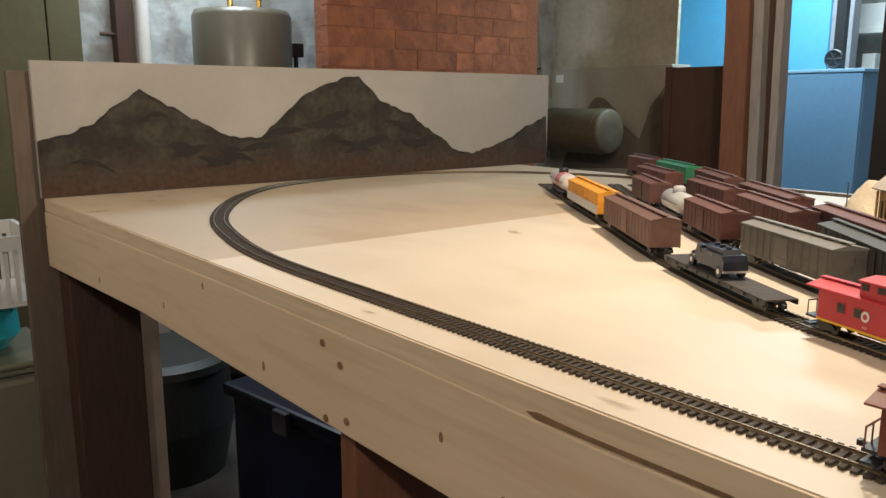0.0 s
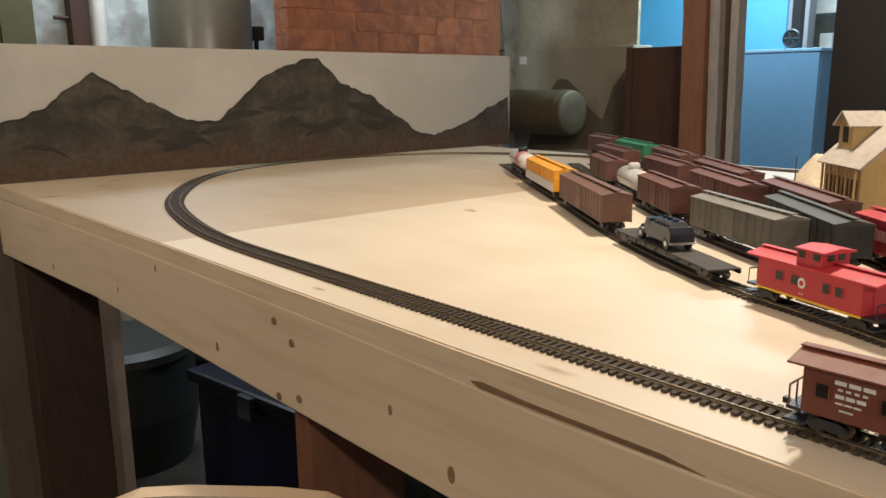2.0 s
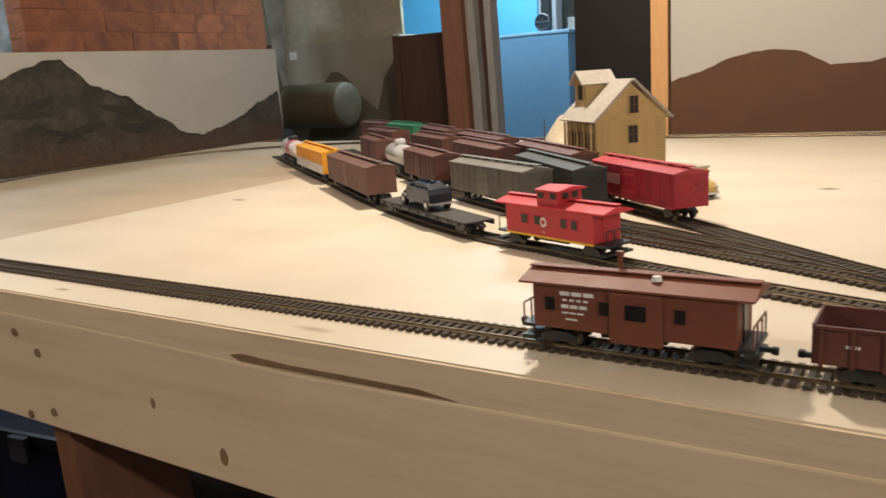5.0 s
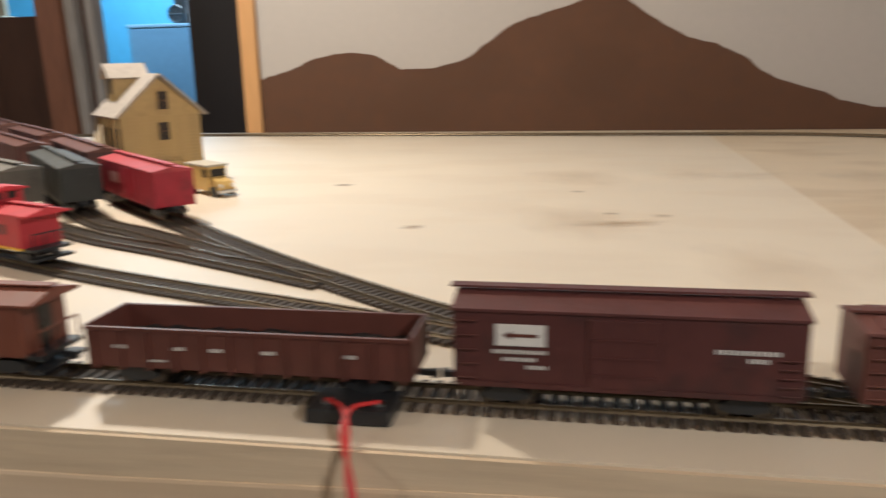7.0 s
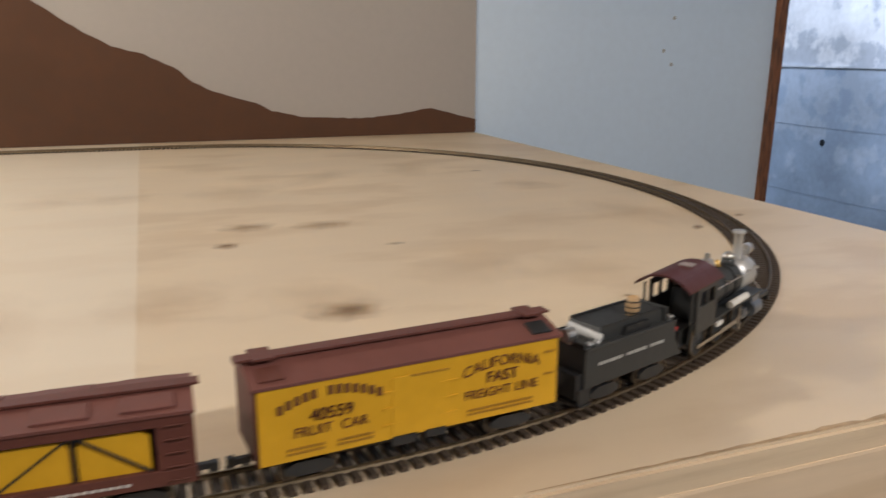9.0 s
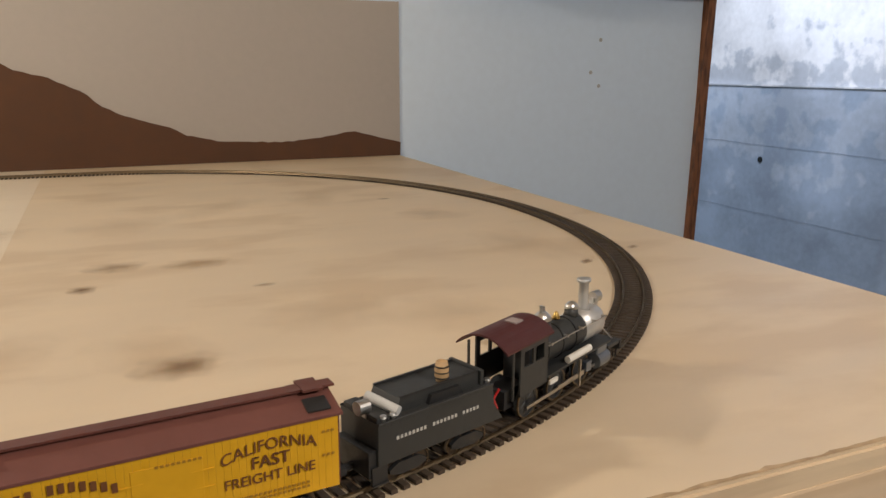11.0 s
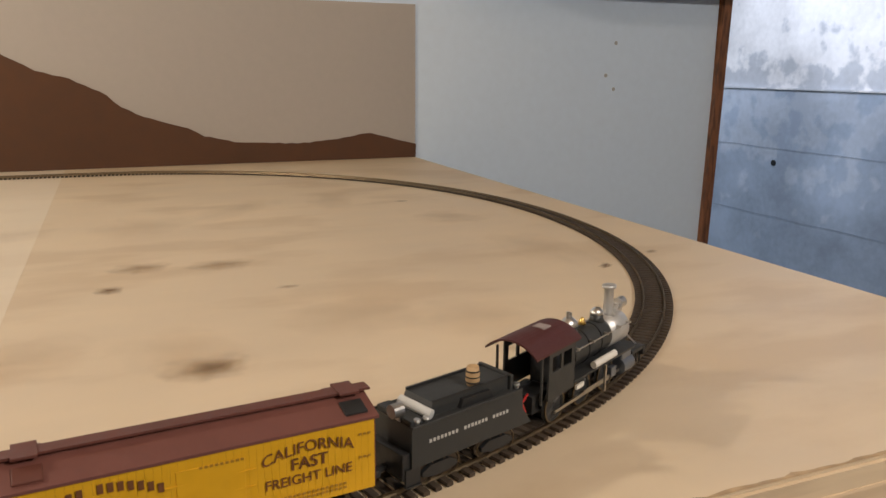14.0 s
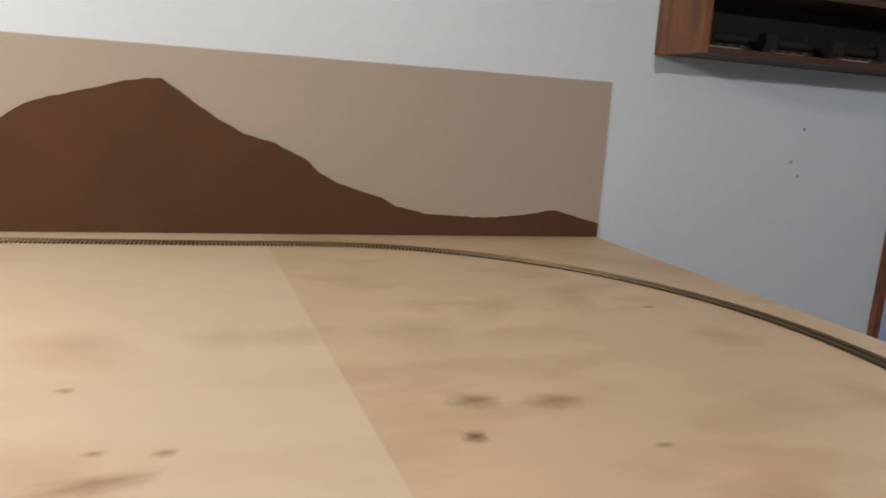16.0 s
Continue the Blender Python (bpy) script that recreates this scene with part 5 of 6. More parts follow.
# ---- wiring terminal beside the main line ----
term = tagged(empty("terminal_track_block", Matrix.Translation((2.010, 0.030, TZ))), "black track terminal block with red wires over the table edge", "track terminal")
part("block", box(-0.021, 0.019, -0.012, 0.013, 0.0003, 0.0075, 0.0012), blackm, term)
for x in (-0.012, 0.012):
    part("screw", rod((x, -0.004, 0.0075), (x, -0.004, 0.0088), 0.0026, seg=12), chrome, term)
redwire = paint("red_wire", (0.55, 0.03, 0.03), 0.4)
for x0, x1 in ((-0.012, 0.004), (0.012, 0.006)):
    cu = bpy.data.curves.new("wire", "CURVE")
    cu.dimensions, cu.bevel_depth, cu.bevel_resolution = "3D", 0.0011, 2
    sp = cu.splines.new("BEZIER")
    pts = [(x0, -0.004, 0.0092), (x1 - 0.004, -0.018, 0.010), (x1 + 0.006, -0.048, -0.010), (x1 + 0.024, -0.056, -0.09)]
    sp.bezier_points.add(len(pts) - 1)
    for bp, p in zip(sp.bezier_points, pts):
        bp.co, bp.handle_left_type, bp.handle_right_type = p, "AUTO", "AUTO"
    cu.materials.append(redwire)
    w_ob = new("wire", cu)
    w_ob.parent = term

# ---- model station house and small buildings ----
def station(m):
    ob = tagged(empty("model_house", m), "small yellow model station house with grey shingle roof", "model house")
    ym = paint("yellow_siding", (0.47, 0.325, 0.135), 0.6, 120, 0.14, 20, 0.01, stain=(0.33, 0.23, 0.10), amount=0.4)
    rm = paint("shingle", (0.38, 0.335, 0.29), 0.8, 160, 0.2, 25, 0.03)
    dk = paint("dark_trim", (0.13, 0.07, 0.035), 0.6, 100, 0.2, 20, 0.01)
    W, D, e, r = 0.054, 0.100, 0.097, 0.147
    wall = prism([(-W, 0), (-W, e), (0, r - 0.003), (W, e), (W, 0)], 0, D)
    part("wall", wall, ym, ob)
    n = 20
    first = part("clapboard", box(-W + 0.001, W - 0.001, -0.0007, 0.0, 0, (e - 0.006) / n - 0.0006), ym, ob)
    first.location.z = 0.003
    for i in range(1, n):
        share("clapboard", first.data, ob, Matrix.Translation((0, 0, 0.003 + (e - 0.006) * i / n)))
    for s in (-1, 1):
        slope = math.degrees(math.atan2(r - e, W))
        ln = math.hypot(r - e, W) + 0.008
        pane = part("roof", box(-ln, 0, -0.010, D + 0.010, 0, 0.003), rm, ob)
        pane.matrix_basis = pose(0, 0, r, 0, -slope, 0) if s < 0 else pose(0, 0, r, 0, 0, 180) @ pose(0, -D, 0, 0, -slope, 0)
    for x, z, h, w in ((0.004, 0.1135, 0.012, 0.0065), (0.002, 0.0725, 0.012, 0.0070)):
        win = part("window", box(x - w - 0.0012, x + w + 0.0012, -0.0022, 0.0, z - h - 0.0012, z + h + 0.0012), ym, ob)
        part("pane", box(x - w, x + w, -0.0026, -0.0004, z - h, z + h), darkglass, win)
        part("glazing_bar", box(x - 0.0006, x + 0.0006, -0.0032, -0.0022, z - h, z + h, bm=box(x - w, x + w, -0.0032, -0.0022, z - 0.0006, z + 0.0006)), dk, win)
    part("door", box(-0.016, 0.012, -0.0020, 0.0, 0.0, 0.028), dk, ob)
    part("porch_ledge", box(-0.024, 0.020, -0.009, 0.0, 0.028, 0.0315), ym, ob)
    # dormer on the side slope
    dy = 0.074
    tw = part("dormer", prism([(-0.019, 0.095), (-0.019, 0.146), (0, 0.161), (0.019, 0.146), (0.019, 0.095)], 0, 0.042, pose(-0.042, dy, 0, 0, 0, -90)), ym, ob)
    part("dormer_window", box(-0.0430, -0.0415, dy - 0.007, dy + 0.007, 0.122, 0.143), darkglass, tw)
    for s in (-1, 1):
        dr = part("dormer_roof", box(-0.050, 0.006, 0 if s > 0 else -0.030, 0.030 if s > 0 else 0, 0, 0.0022), rm, ob)
        dr.matrix_basis = pose(0, dy, 0.1620) @ Matrix.Rotation(math.radians(-40 * s), 4, "X")
    # shallow porch under the eaves
    for i in range(5):
        y = 0.003 + i * 0.0228
        part("porch_post", box(-W - 0.0065, -W - 0.0040, y, y + 0.0025, 0, e - 0.006), ym, ob)
        if i < 4:
            part("side_window", box(-W - 0.0012, -W, y + 0.005, y + 0.019, 0.016, 0.078), darkglass, ob)
    part("porch_rail", box(-W - 0.0062, -W - 0.0044, 0.004, D - 0.004, 0.022, 0.0245), ym, ob)
    part("porch_floor", box(-W - 0.008, -W, 0, D, 0.0005, 0.006), dk, ob)
    return ob


station(pose(1.546, 0.698, TZ + 0.0005, 0, 0, 47))
cream = paint("cream_enamel", (0.60, 0.40, 0.13), 0.4)
lorry = tagged(empty("toy_van", pose(1.648, 0.622, TZ + 0.0005, 0, 0, -35)), "small orange-yellow toy van with a pale flat roof", "toy van")
part("body", box(-0.034, 0.020, -0.013, 0.013, 0.006, 0.036, 0.0015), cream, lorry)
part("roof", box(-0.036, 0.022, -0.0145, 0.0145, 0.036, 0.039, 0.001), paint("pale_roof", (0.50, 0.45, 0.36)), lorry)
part("bonnet", prism([(0.020, 0.006), (0.020, 0.024), (0.036, 0.019), (0.040, 0.014), (0.040, 0.006)], -0.0105, 0.0105), cream, lorry)
part("windscreen", box(0.0195, 0.0210, -0.010, 0.010, 0.024, 0.033), darkglass, lorry)
part("bumper", box(0.0395, 0.0420, -0.012, 0.012, 0.005, 0.009, 0.0008), chrome, lorry)
for s in (-1, 1):
    part("cab_window", box(0.006, 0.017, s * 0.0131 - 0.0003, s * 0.0131 + 0.0003, 0.023, 0.033), darkglass, lorry)
    part("headlight", rod((0.0385, s * 0.008, 0.014), (0.0415, s * 0.008, 0.014), 0.0025, seg=12), chrome, lorry)
    for x in (-0.022, 0.029):
        part("wheel", rod((x, s * 0.0095, 0.0065), (x, s * 0.0140, 0.0065), 0.0065, seg=18), blackm, lorry)
bm = bmesh.new()
rng = random.Random(2)
R = 36
verts = [[bm.verts.new((-0.17 + 0.34 * i / R, -0.09 + 0.18 * j / R, max(0.0, 0.075 * (1 - abs(i / R * 2 - 1.15) ** 1.4) * (1 - abs(j / R * 2 - 1) ** 2) + 0.008 * noise.noise((i * 0.16, j * 0.16, 3)) + rng.uniform(-0.0006, 0.0006)))) for j in range(R + 1)] for i in range(R + 1)]
for i in range(R):
    for j in range(R):
        bm.faces.new((verts[i][j], verts[i + 1][j], verts[i + 1][j + 1], verts[i][j + 1]))
mound = tagged(part("paper_hill", bm, paint("cream_paper", (0.60, 0.50, 0.36), 0.8, 40, 0.1, 8, 0.05)), "crumpled cream paper hill behind the house", "model hill")
mound.matrix_basis = pose(1.368, 0.868, TZ + 0.0005, 0, 0, -40) @ Matrix.Diagonal((0.5, 0.6, 1.25, 1))
part("stick", rod((0.0, -0.06, 0.02), (0.0, -0.06, 0.07), 0.0015, seg=8), darkwood, mound)

# ---- right wall trim, wall marks and display shelf ----
# chalky ledge and cracks on the concrete wall
structure("wall_ledge", box(5.317, 5.3375, -3.5, 4.6, 1.1222, 1.130), whitewash, "chalky ledge along the concrete wall", "ledge")
for z in (0.852, 0.53):
    bm = bmesh.new()
    pts = [(y / 40.0, z + 0.004 * noise.noise((y * 0.3, z, 0))) for y in range(20, 180)]
    for (a, c), (d, e2) in zip(pts, pts[1:]):
        b0 = [bm.verts.new(p) for p in ((5.3205, a, c - 0.0012), (5.3205, d, e2 - 0.0012), (5.3205, d, e2 + 0.0012), (5.3205, a, c + 0.0012))]
        bm.faces.new(b0[::-1])
    tagged(part("wall_crack", bm, paint("crack_grey", (0.27, 0.32, 0.40), 0.9)), "dark horizontal joint in the concrete wall", "wall joint")
tagged(part("anchor_hole", rod((5.3195, 2.531, 0.783), (5.324, 2.531, 0.783), 0.014, seg=12), blackm), "small dark hole in the concrete wall", "wall hole")
trim_bm = prism([(3.956, 0), (4.008, 2.45), (4.034, 2.45), (3.982, 0)], YB - 0.012, YB + 0.034)
structure("trim_right", trim_bm, paint("red_trim", (0.22, 0.085, 0.035), 0.55, 14, 0.35, 12, 0.05, stretch=(6, 6, 1), stain=(0.03, 0.015, 0.01), amount=0.6), "reddish wooden trim at the panel's edge", "trim")
for x, z in ((3.658, 1.271), (3.632, 1.190), (3.658, 1.156)):
    tagged(part("nail_hole", rod((x, YB + 0.0034, z), (x, YB + 0.008, z), 0.0048, seg=10), paint("putty_grey", (0.40, 0.42, 0.44))), "small grey nail hole in the white panel", "nail hole", "nail holes in the wall panel")
shelf = tagged(empty("display_shelf", Matrix.Translation((3.209, 1.300, 1.412))), "brown wooden open display shelf on the white wall", "shelf")
shelfwood = paint("shelf_wood", (0.20, 0.085, 0.035), 0.5, 14, 0.3, 4, 0.03, stretch=(6, 6, 1), stain=(0.07, 0.03, 0.015), amount=0.6)
sw, sd = 0.742, 0.1635
part("end_board", box(0, 0.019, 0, sd, 0, 0.42, 0.001), shelfwood, shelf)
# Inner boards and black back board carry the shelf's inside shade in their colour.
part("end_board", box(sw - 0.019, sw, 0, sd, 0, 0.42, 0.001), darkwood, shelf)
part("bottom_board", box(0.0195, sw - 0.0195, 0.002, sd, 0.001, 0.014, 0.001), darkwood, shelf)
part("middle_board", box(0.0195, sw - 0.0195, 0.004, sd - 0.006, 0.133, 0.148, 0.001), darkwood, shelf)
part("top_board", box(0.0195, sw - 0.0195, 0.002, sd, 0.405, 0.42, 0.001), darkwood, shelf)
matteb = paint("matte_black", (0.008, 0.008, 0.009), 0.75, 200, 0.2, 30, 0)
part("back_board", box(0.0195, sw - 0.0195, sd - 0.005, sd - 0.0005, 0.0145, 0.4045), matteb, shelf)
for i in range(8):
    up, j = (0.0145, i) if i < 4 else (0.1485, i - 4)
    ob = tagged(empty("shelved_locomotive", Matrix.Translation((3.209 + 0.115 + j * 0.170 + 0.012 * (i % 3), 1.385 + 0.01 * (i % 2), 1.412 + up))), "black model engine standing on the dark shelf", "locomotive", "engines on the shelf")
    part("chassis", box(-0.070, 0.070, -0.010, 0.010, 0.006, 0.016, 0.001), matteb, ob)
    part("boiler", lathe([(0.011, -0.030), (0.011, 0.062), (0.006, 0.066)], 16, pose(0, 0, 0.029, 0, 90)), matteb, ob)
    part("cab", box(-0.068, -0.034, -0.013, 0.013, 0.016, 0.048, 0.001), matteb, ob)
    part("coupling_rod", box(-0.040, 0.040, -0.0125, -0.0115, 0.007, 0.009), steelm, ob)
    part("chimney_stack", rod((0.052, 0, 0.038), (0.052, 0, 0.055), 0.0035, seg=10), matteb, ob)
    for x in (-0.045, -0.015, 0.015, 0.045):
        part("wheel", rod((x, -0.0115, 0.008), (x, -0.0085, 0.008), 0.008, seg=14), wheelm, ob)

# ---- room beyond the table ----
structure("backdrop_stud", box(1.326, 1.366, YB + 0.005, YB + 0.05, 0, 2.45, 0.002), stud, "orange pine stud beside the brown backdrop", "stud")
# Near-black sheet closes the doorway; its colour stands in for the unlit room.
structure("door_dark", box(0.825, 1.60, 2.20, 2.24, 0, 2.30), paint("doorway_shade", (0.018, 0.013, 0.013), 0.5, 20, 0.2, 3, 0.02), "nearly black sheet standing in for the dark room past the doorway", "door")
structure("wall_grey_lower", box(-1.05, -0.30, 2.75, 2.90, 0, 1.378, 0.004), graypanel, "grey board wall with a ledge", "wall")
structure("wall_grey_upper", box(-1.05, -0.30, 2.775, 2.795, 1.378, 2.45), paint("grey_plaster", (0.40, 0.37, 0.28), 0.85, 30, 0.2, 4, 0.3), "rough grey-green plaster wall", "wall")
for pts in ([(-0.958, 0.855), (-0.886, 1.052), (-0.814, 1.155), (-0.743, 1.226), (-0.689, 1.226), (-0.615, 1.171), (-0.559, 1.097), (-0.464, 1.029), (-0.413, 0.89)], [(-0.529, 0.855), (-0.464, 1.024), (-0.427, 1.119), (-0.408, 1.185), (-0.361, 1.238), (-0.32, 1.289), (-0.275, 0.873)]):
    part("painted_ridge", prism(rough(pts, 5, 0.002, 0.02), 2.7470 - 0.0016 * (pts[0][0] > -0.7), 2.7482 - 0.0016 * (pts[0][0] > -0.7)), paint("board_ridge", (0.16, 0.135, 0.10), 0.8, 25, 0.2, 7, 0.02), bpy.data.objects["wall_grey_lower"])
tagged(part("paper_tag", box(-1.012, -0.962, 2.745, 2.7495, 1.305, 1.345), white), "small white paper tag on the grey board", "paper tag")
structure("plaster_strip", box(-1.13, -1.05, 2.30, 2.90, 0, 2.45), stonewall, "peeling whitewashed wall strip", "wall")
bp2 = tagged(empty("brown_panel", Matrix.Translation((-0.02, 2.30, 0))), "dark brown wooden panel with a narrow edge board", "panel")
part("board", box(0.031, 0.28, 0.004, 0.03, 0, 1.340, 0.002), darkwood, bp2)
part("edge_board", box(0, 0.030, 0, 0.03, 0, 1.343, 0.002), darkwood, bp2)
structure("blue_wall", box(-1.598, -0.13, 3.90, 4.0, 0, 2.45), cyanwall, "bright blue painted wall under cold light", "wall")
cab2 = tagged(empty("blue_cabinet", Matrix.Translation((-0.10, 3.36, 0))), "plain blue cabinet with its lit top edge coloured pale", "cabinet")
part("body", box(0, 0.395, 0.020, 0.39, 0, 1.340, 0.004), bluepanel, cab2)
# Paler blue paints the bright highlight along the cabinet's top edge.
part("top", box(-0.004, 0.399, 0.0, 0.394, 1.3405, 1.357, 0.003), paint("lit_blue_edge", (0.24, 0.42, 0.60), 0.4, 40, 0.08, 2, 0.005), cab2, "blue top, coloured paler as its lit edge")
part("door", box(0.003, 0.392, 0.002, 0.0195, 0.06, 1.336, 0.003), bluepanel, cab2)
for name, x0, x1, y0, y1, mt, lab, lean in (("timber_post", .430, .512, 1.98, 2.07, redwood, "rough red-brown timber post", 0.02), ("timber_post", .518, .552, 2.00, 2.05, graywood, "weathered grey timber post", 0.03),
                                            ("timber_post", .556, .585, 2.03, 2.08, darkwood, "dark narrow timber post", 0.03), ("timber_post", .590, .615, 2.00, 2.05, graywood, "weathered grey timber post", 0.02)):
    bm = bmesh.new()
    rng = random.Random(name + str(x0))
    rings = []
    for i in range(25):
        z = 2.45 * i / 24
        dx = lean * (1.2 - z) + rng.uniform(-0.0008, 0.0008)
        c = [(x0, y0), (x1, y0), (x1, y1), (x0, y1)]
        rings.append([bm.verts.new((x + dx + rng.uniform(-0.001, 0.001), y, z)) for x, y in c])
    for a, b in zip(rings, rings[1:]):
        for i in range(4):
            bm.faces.new((a[i], a[(i + 1) % 4], b[(i + 1) % 4], b[i]))
    bm.faces.new(rings[0][::-1])
    bm.faces.new(rings[-1])
    tagged(part(name, bm, mt), lab, "post", "timber posts behind the table")

# brick chimney
chim = tagged(empty("brick_chimney", Matrix.Translation((-0.7, 1.158, 0))), "broad red brick chimney with rough mortar joints", "chimney")
part("core", box(-0.10, -0.0016, 0.004, 1.116, 0, 2.45), mortar, chim)
bl, bh = 0.2065, 0.0722
brick_me = {}
for key, ln in (("full", bl), ("half", bl / 2 - 0.004)):
    b = box(-0.05, 0, 0, ln, 0, bh, 0.0008)
    me = bpy.data.meshes.new("brick")
    b.to_mesh(me)
    b.free()
    me.materials.append(brickm)
    brick_me[key] = me

# flue pipe and elbow
flue = tagged(empty("flue_pipe"), "dull galvanised flue pipe running to the chimney", "flue pipe")
part("pipe", lathe([(0.105, 0), (0.105, 0.575), (0.102, 0.585), (0.095, 0.590), (0.03, 0.592), (0.0005, 0.592)], 64, pose(-1.04, 2.51, 1.07, 0, 90, 0)), paint("galvanised", (0.105, 0.085, 0.050), 0.6, 40, 0.3, 4, 0.02, metal=0.1, stain=(0.08, 0.06, 0.04), amount=0.6), flue, smooth=True)
for x in (-0.80, -0.50):
    part("seam_band", rod((x - 0.012, 2.51, 1.07), (x + 0.012, 2.51, 1.07), 0.108, seg=64), MATS["galvanised"], flue)
part("elbow", rod((-0.86, 2.36, 1.62), (-0.83, 2.36, 1.36), 0.055, seg=48, bm=rod((-0.83, 2.36, 1.36), (-0.86, 2.44, 1.15), 0.055, seg=48)), MATS["galvanised"], flue)

# water heater
wh = tagged(empty("water_heater", Matrix.Translation((-1.3, 1.105, 0))), "large brown-grey water heater tank", "water heater")
part("tank", lathe([(0.205, 0.05), (0.205, 1.555), (0.195, 1.580), (0.02, 1.588)], 96), paint("heater_enamel", (0.15, 0.135, 0.10), 0.33, 30, 0.08, 2, 0.003, metal=0.15), wh, smooth=True)
part("foot", lathe([(0.16, 0), (0.16, 0.05)], 24), blackm, wh)
part("outlet_pipe", rod((0.0, -0.05, 1.58), (0.0, -0.05, 2.4), 0.012, bm=rod((0.0, 0.08, 1.58), (0.0, 0.08, 2.4), 0.012)), brass, wh)
part("valve", box(-0.03, 0.03, 0.225, 0.275, 1.40, 1.46, 0.004), blackm, wh)
part("valve_pipe", rod((0, 0.25, 1.40), (0, 0.25, 0.6), 0.010), blackm, wh)

structure("door_green", box(-1.60, -1.57, -0.60, 0.405, 0, 2.10, 0.004), greenwall, "olive green painted plank door", "door")
structure("green_panel", box(-1.60, -1.575, 0.412, 0.535, 0, 2.40, 0.003), greenwall, "olive green painted wall board", "wall")
tagged(part("timber_post", box(-1.60, -1.53, 0.66, 0.735, 0, 2.45, 0.004), darkwood), "dark timber post on the stone wall", "post")
tagged(part("conduit_bracket", rod((-1.55, 0.60, 1.48), (-1.55, 0.67, 1.48), 0.008), darkwood), "small dark bracket on the wall", "bracket")
tagged(part("drain_pipe", rod((-1.52, 0.765, 0), (-1.52, 0.765, 2.45), 0.028, seg=20), white), "white plastic drain pipe", "pipe")
tagged(part("support_board", box(-0.040, -0.019, -0.05, 0.03, 0, 1.275, 0.003), paint("brown_board", (0.13, 0.095, 0.070), 0.75, 14, 0.3, 3, 0.06, stretch=(6, 6, 1))), "weathered brown board holding the backdrop", "board")

# workshop items seen past the blue cabinet
wheel = tagged(empty("hand_wheel", Matrix.Translation((0.09, 3.50, 1.41))), "black iron hand wheel on a spindle", "hand wheel")
part("rim", lathe([(0.040, -0.006), (0.046, 0.0), (0.040, 0.006), (0.036, 0.0)], 24, pose(0, 0, 0, 90)), blackm, wheel)
for a in (0, 60, 120):
    c, s = math.cos(math.radians(a)) * 0.04, math.sin(math.radians(a)) * 0.04
    part("spoke", rod((-c, 0, -s), (c, 0, s), 0.005, seg=8), blackm, wheel)
part("column", box(-0.012, 0.035, 0.01, 0.05, -0.0548, 0.6, 0.004), blackm, wheel)
structure("grey_pillar", box(-0.13, -0.02, 3.92, 4.0, 0, 2.45), paint("pillar_grey", (0.25, 0.25, 0.27)), "grey painted pillar by the blue wall", "pillar")
shelf2 = tagged(empty("workshop_shelf", Matrix.Translation((0.05, 4.25, 1.36))), "white workshop shelf crowded with containers", "shelf")
part("board", box(-0.35, 0.6, 0, 0.3, 0, 0.02), white, shelf2)
part("board", box(-0.35, 0.6, 0, 0.3, 0.22, 0.24), white, shelf2)
part("leg", box(0.57, 0.6, 0, 0.3, -1.36, 0), white, shelf2)
part("leg", box(-0.35, -0.32, 0, 0.3, -1.36, 0), white, shelf2)
teal = paint("teal_plastic", (0.03, 0.45, 0.5), 0.35)
for x, wd, h, mt, lab, cat in ((-0.16, .07, .09, white, "white plastic tub on the shelf", "tub"), (-0.06, .06, .07, teal, "teal plastic tub on the shelf", "tub"), (0.02, .05, .10, teal, "teal plastic tub on the shelf", "tub"),
                               (-0.20, .16, .14, white, "white cardboard box on the shelf", "box"), (0.10, .06, .07, yellow, "yellow tub on the shelf", "tub")):
    up = 0.241 if wd > 0.1 else 0.021
    b = box(x + 0.05, x + 0.05 + wd, 4.28, 4.36, 1.36 + up, 1.36 + up + h, 0.006)
    tagged(part("storage_tub" if cat == "tub" else "storage_box", b, mt), lab, cat, "things on the workshop shelf")

# ---- under and beside the table ----
navyp = paint("navy_plastic", (0.006, 0.008, 0.030), 0.35, 60, 0.1, 5, 0.01)
tote = tagged(empty("storage_tote", pose(0.05, 0.72, 0, 0, 0, 8)), "dark blue plastic storage tote with lid under the table", "tote")
part("bin", box(-0.28, 0.28, -0.19, 0.19, 0, 0.365, 0.02), navyp, tote)
part("lid", box(-0.30, 0.30, -0.21, 0.21, 0.365, 0.40, 0.012), navyp, tote)
part("latch", box(-0.03, 0.03, -0.225, -0.205, 0.33, 0.395, 0.004), paint("grey_plastic", (0.06, 0.06, 0.08)), tote)
tote2 = tagged(empty("storage_tote", pose(0.78, 0.72, 0, 0, 0, -4)), "black plastic storage tote in the dark under the table", "tote")
part("bin", box(-0.26, 0.26, -0.19, 0.19, 0, 0.40, 0.02), blackm, tote2)
part("lid", box(-0.28, 0.28, -0.21, 0.21, 0.40, 0.43, 0.012), blackm, tote2)
bar = tagged(empty("lidded_barrel", Matrix.Translation((-0.60, 0.44, 0))), "dark round barrel with a grey-green lid", "barrel")
part("body", lathe([(0.18, 0), (0.215, 0.18), (0.205, 0.37)], 64), paint("dark_barrel", (0.012, 0.014, 0.012), 0.5), bar)
part("lid", lathe([(0.225, 0.37), (0.225, 0.395), (0.19, 0.41), (0.02, 0.415)], 64), paint("lid_green", (0.032, 0.034, 0.026), 0.5), bar)
tagged(part("timber_post", box(-0.44, -0.36, 0.27, 0.35, 0, 1.0, 0.003), paint("pale_post", (0.36, 0.26, 0.19), 0.7, 14, 0.2, 3, 0.04)), "pale timber post under the table", "post")
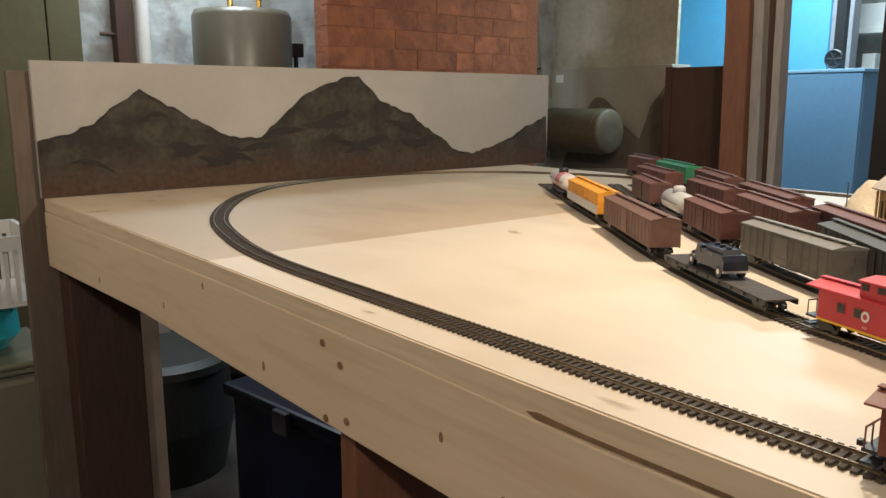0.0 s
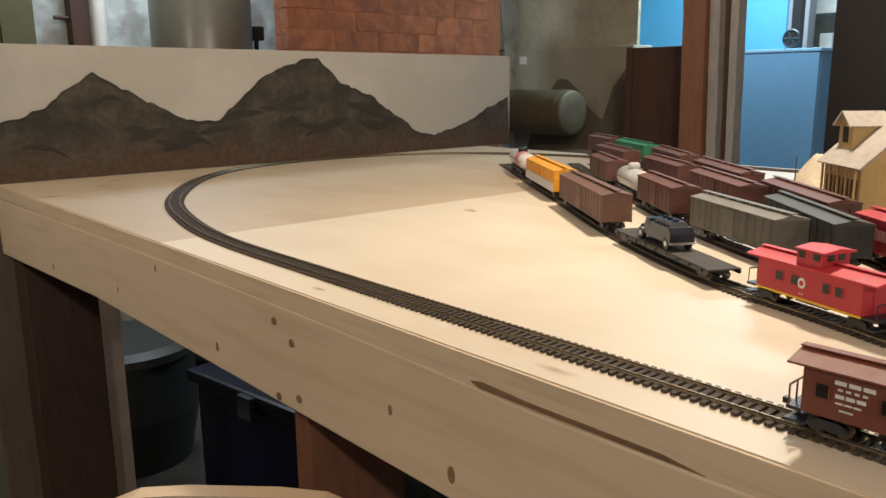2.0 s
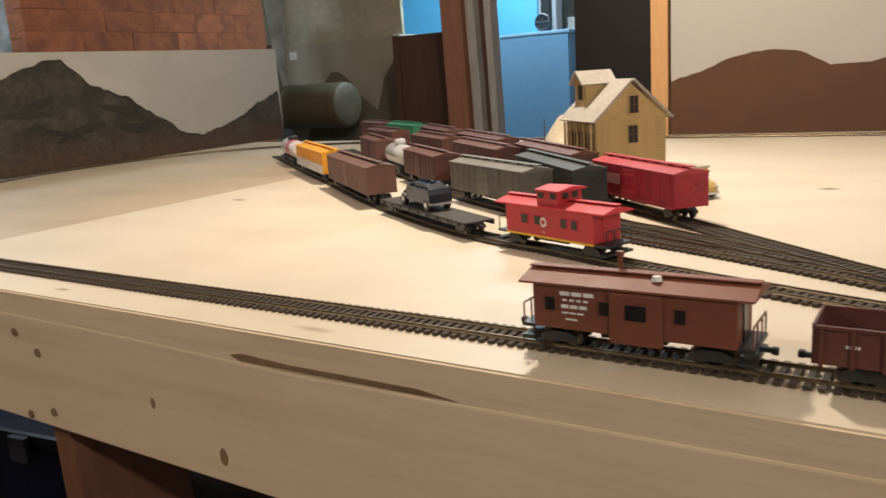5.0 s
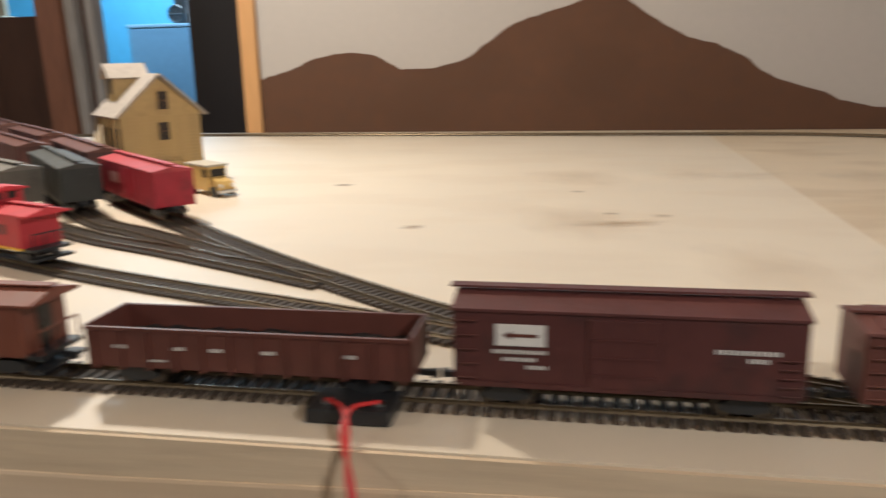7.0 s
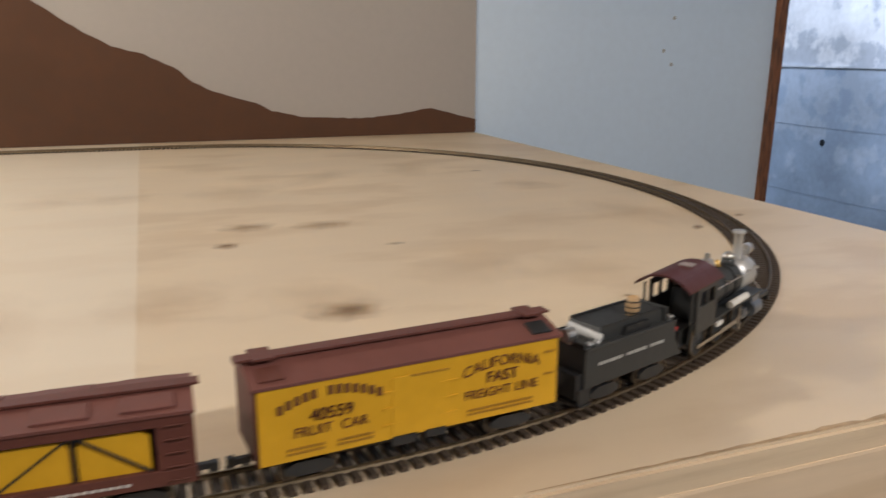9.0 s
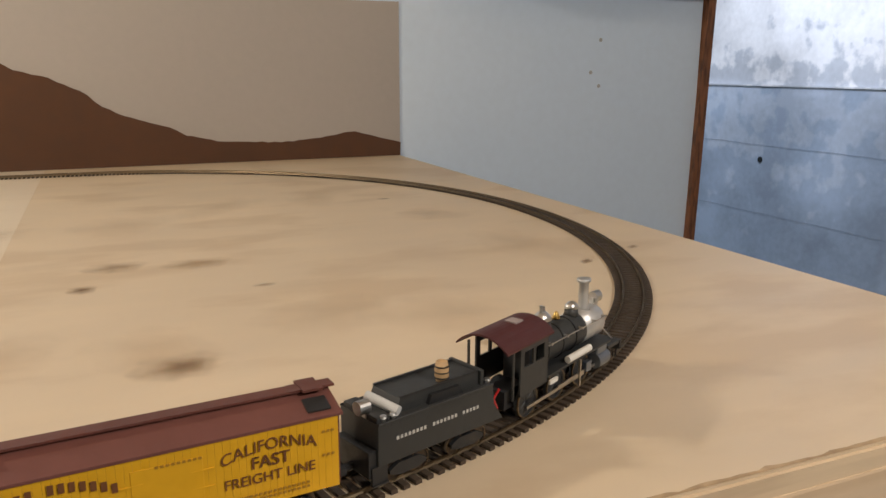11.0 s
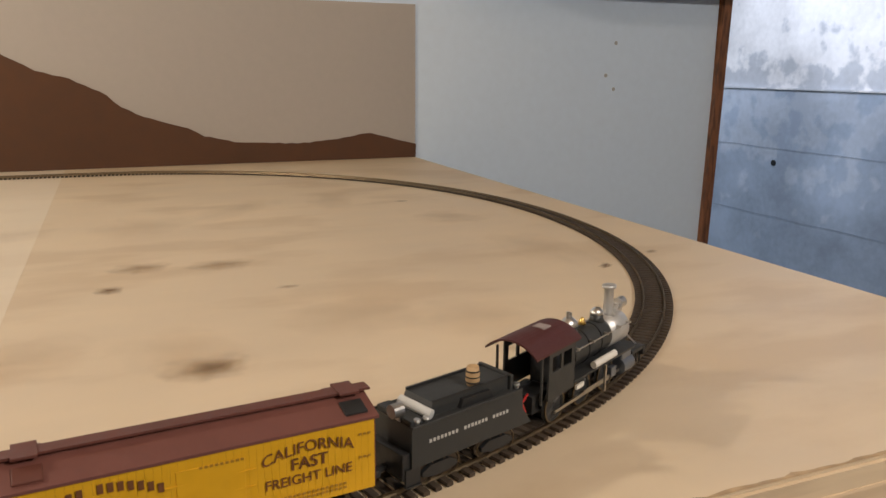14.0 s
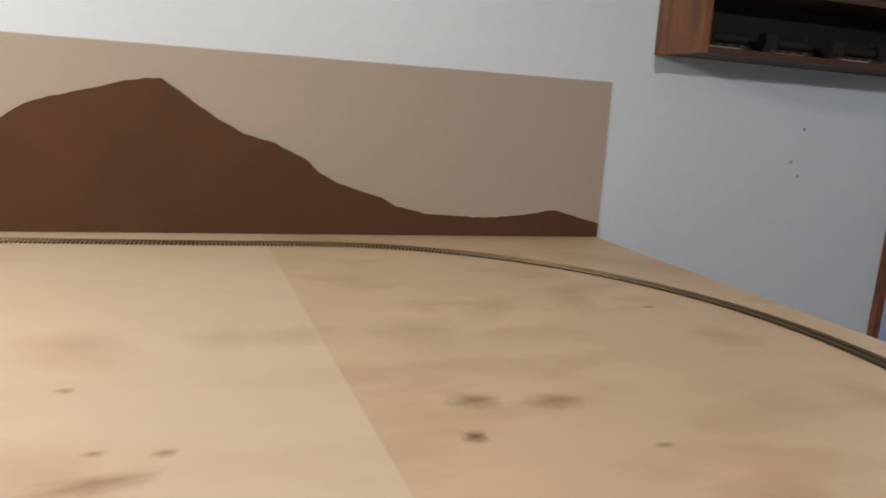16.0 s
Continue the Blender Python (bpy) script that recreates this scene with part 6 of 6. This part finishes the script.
bsk = tagged(empty("laundry_basket", Matrix.Translation((-0.62, -0.10, 0.46))), "white slatted plastic basket stacked on a tub", "basket")
bm = bmesh.new()
for i in range(14):
    u = -0.16 + 0.32 * i / 13
    for y in (-0.16, 0.17):
        box(u - 0.006, u + 0.006, y - 0.003, y + 0.003, 0.21, 0.36, bm=bm)
    for x in (-0.17, 0.17):
        box(x - 0.003, x + 0.003, u - 0.006, u + 0.006, 0.21, 0.36, bm=bm)
box(-0.175, 0.175, -0.168, -0.155, 0.355, 0.395, bm=bm)
box(-0.175, 0.175, 0.165, 0.178, 0.355, 0.395, bm=bm)
box(0.165, 0.178, -0.165, 0.175, 0.355, 0.395, bm=bm)
box(-0.178, -0.165, -0.165, 0.175, 0.355, 0.395, bm=bm)
box(-0.172, 0.172, -0.163, 0.173, 0.20, 0.212, bm=bm)
part("slats", bm, white, bsk)
part("teal_bag", lathe([(0.10, 0.06), (0.135, 0.10), (0.13, 0.18), (0.09, 0.205)], 20), teal, bsk, "teal plastic tub")
cloudy = paint("cloudy_plastic", (0.20, 0.19, 0.13), 0.35, 30, 0.1, 3, 0.01)
tub = tagged(empty("clear_tub", Matrix.Translation((-0.63, -0.105, 0))), "cloudy plastic tub with a lid beside the table post", "tub")
part("body", box(-0.18, 0.18, -0.185, 0.185, 0, 0.470, 0.03), cloudy, tub)
part("rim", box(-0.187, 0.187, -0.192, 0.192, 0.470, 0.486, 0.006), cloudy, tub)
part("lid", box(-0.192, 0.192, -0.197, 0.197, 0.486, 0.505, 0.008), cloudy, tub)
tagged(part("yellow_coat", lathe([(0.05, 0), (0.09, 0.1), (0.08, 0.28), (0.03, 0.36)], 14, pose(-1.49, 0.06, 1.03)), yellow), "yellow cloth hanging by the door", "cloth")
chair = tagged(empty("wooden_chair", pose(1.262, -0.104, 0, 0, 0, 45) @ Matrix.Diagonal((0.9, 1, 0.992, 1))), "pale wooden chair standing beside the table edge", "chair")
part("backrest", prism([(-0.15, 0.67), (-0.15, 0.79), (-0.135, 0.822), (-0.10, 0.836), (-0.05, 0.840), (0.05, 0.840), (0.10, 0.836), (0.135, 0.822), (0.15, 0.79), (0.15, 0.67)], -0.010, 0.010), pine, chair)
part("seat", box(-0.17, 0.17, -0.36, -0.01, 0.43, 0.45, 0.006), pine, chair)
for x in (-0.14, 0.14):
    part("leg", box(x - 0.015, x + 0.015, -0.018, 0.012, 0, 0.665), pine, chair)
    part("leg", box(x - 0.015, x + 0.015, -0.35, -0.32, 0, 0.43), pine, chair)

# ---- lamps of the room ----
for x, y, z in ((1.38, 0.64, 1.82), (3.12, -0.95, 1.97), (0.40, -1.10, 1.97)):
    lp = tagged(empty("hanging_bulb", Matrix.Translation((x, y, z))), "bare bulb holder hanging from the ceiling", "lamp", "basement bulbs")
    part("holder", lathe([(0.02, 0.06), (0.025, 0.09), (0.012, 0.12)], 14), blackm, lp)
    part("cord", rod((0, 0, 0.12), (0, 0, 2.45 - z), 0.003, seg=6), blackm, lp)

# ---- chimney bricks ----
rng = random.Random(11)
for row in range(33):
    z = 0.003 + row * 0.0742
    y = 0.0
    first = row % 2
    while y < 1.11:
        key = "half" if (first and y == 0.0) or y + bl > 1.125 else "full"
        ln = bl if key == "full" else bl / 2 - 0.004
        if y + ln > 1.135:
            break
        share("brick", brick_me[key], chim, pose(rng.uniform(-0.0012, 0.0012), y + rng.uniform(-0.0008, 0.0008), z, 0, rng.uniform(-0.3, 0.3), 0))
        y += ln + 0.0025
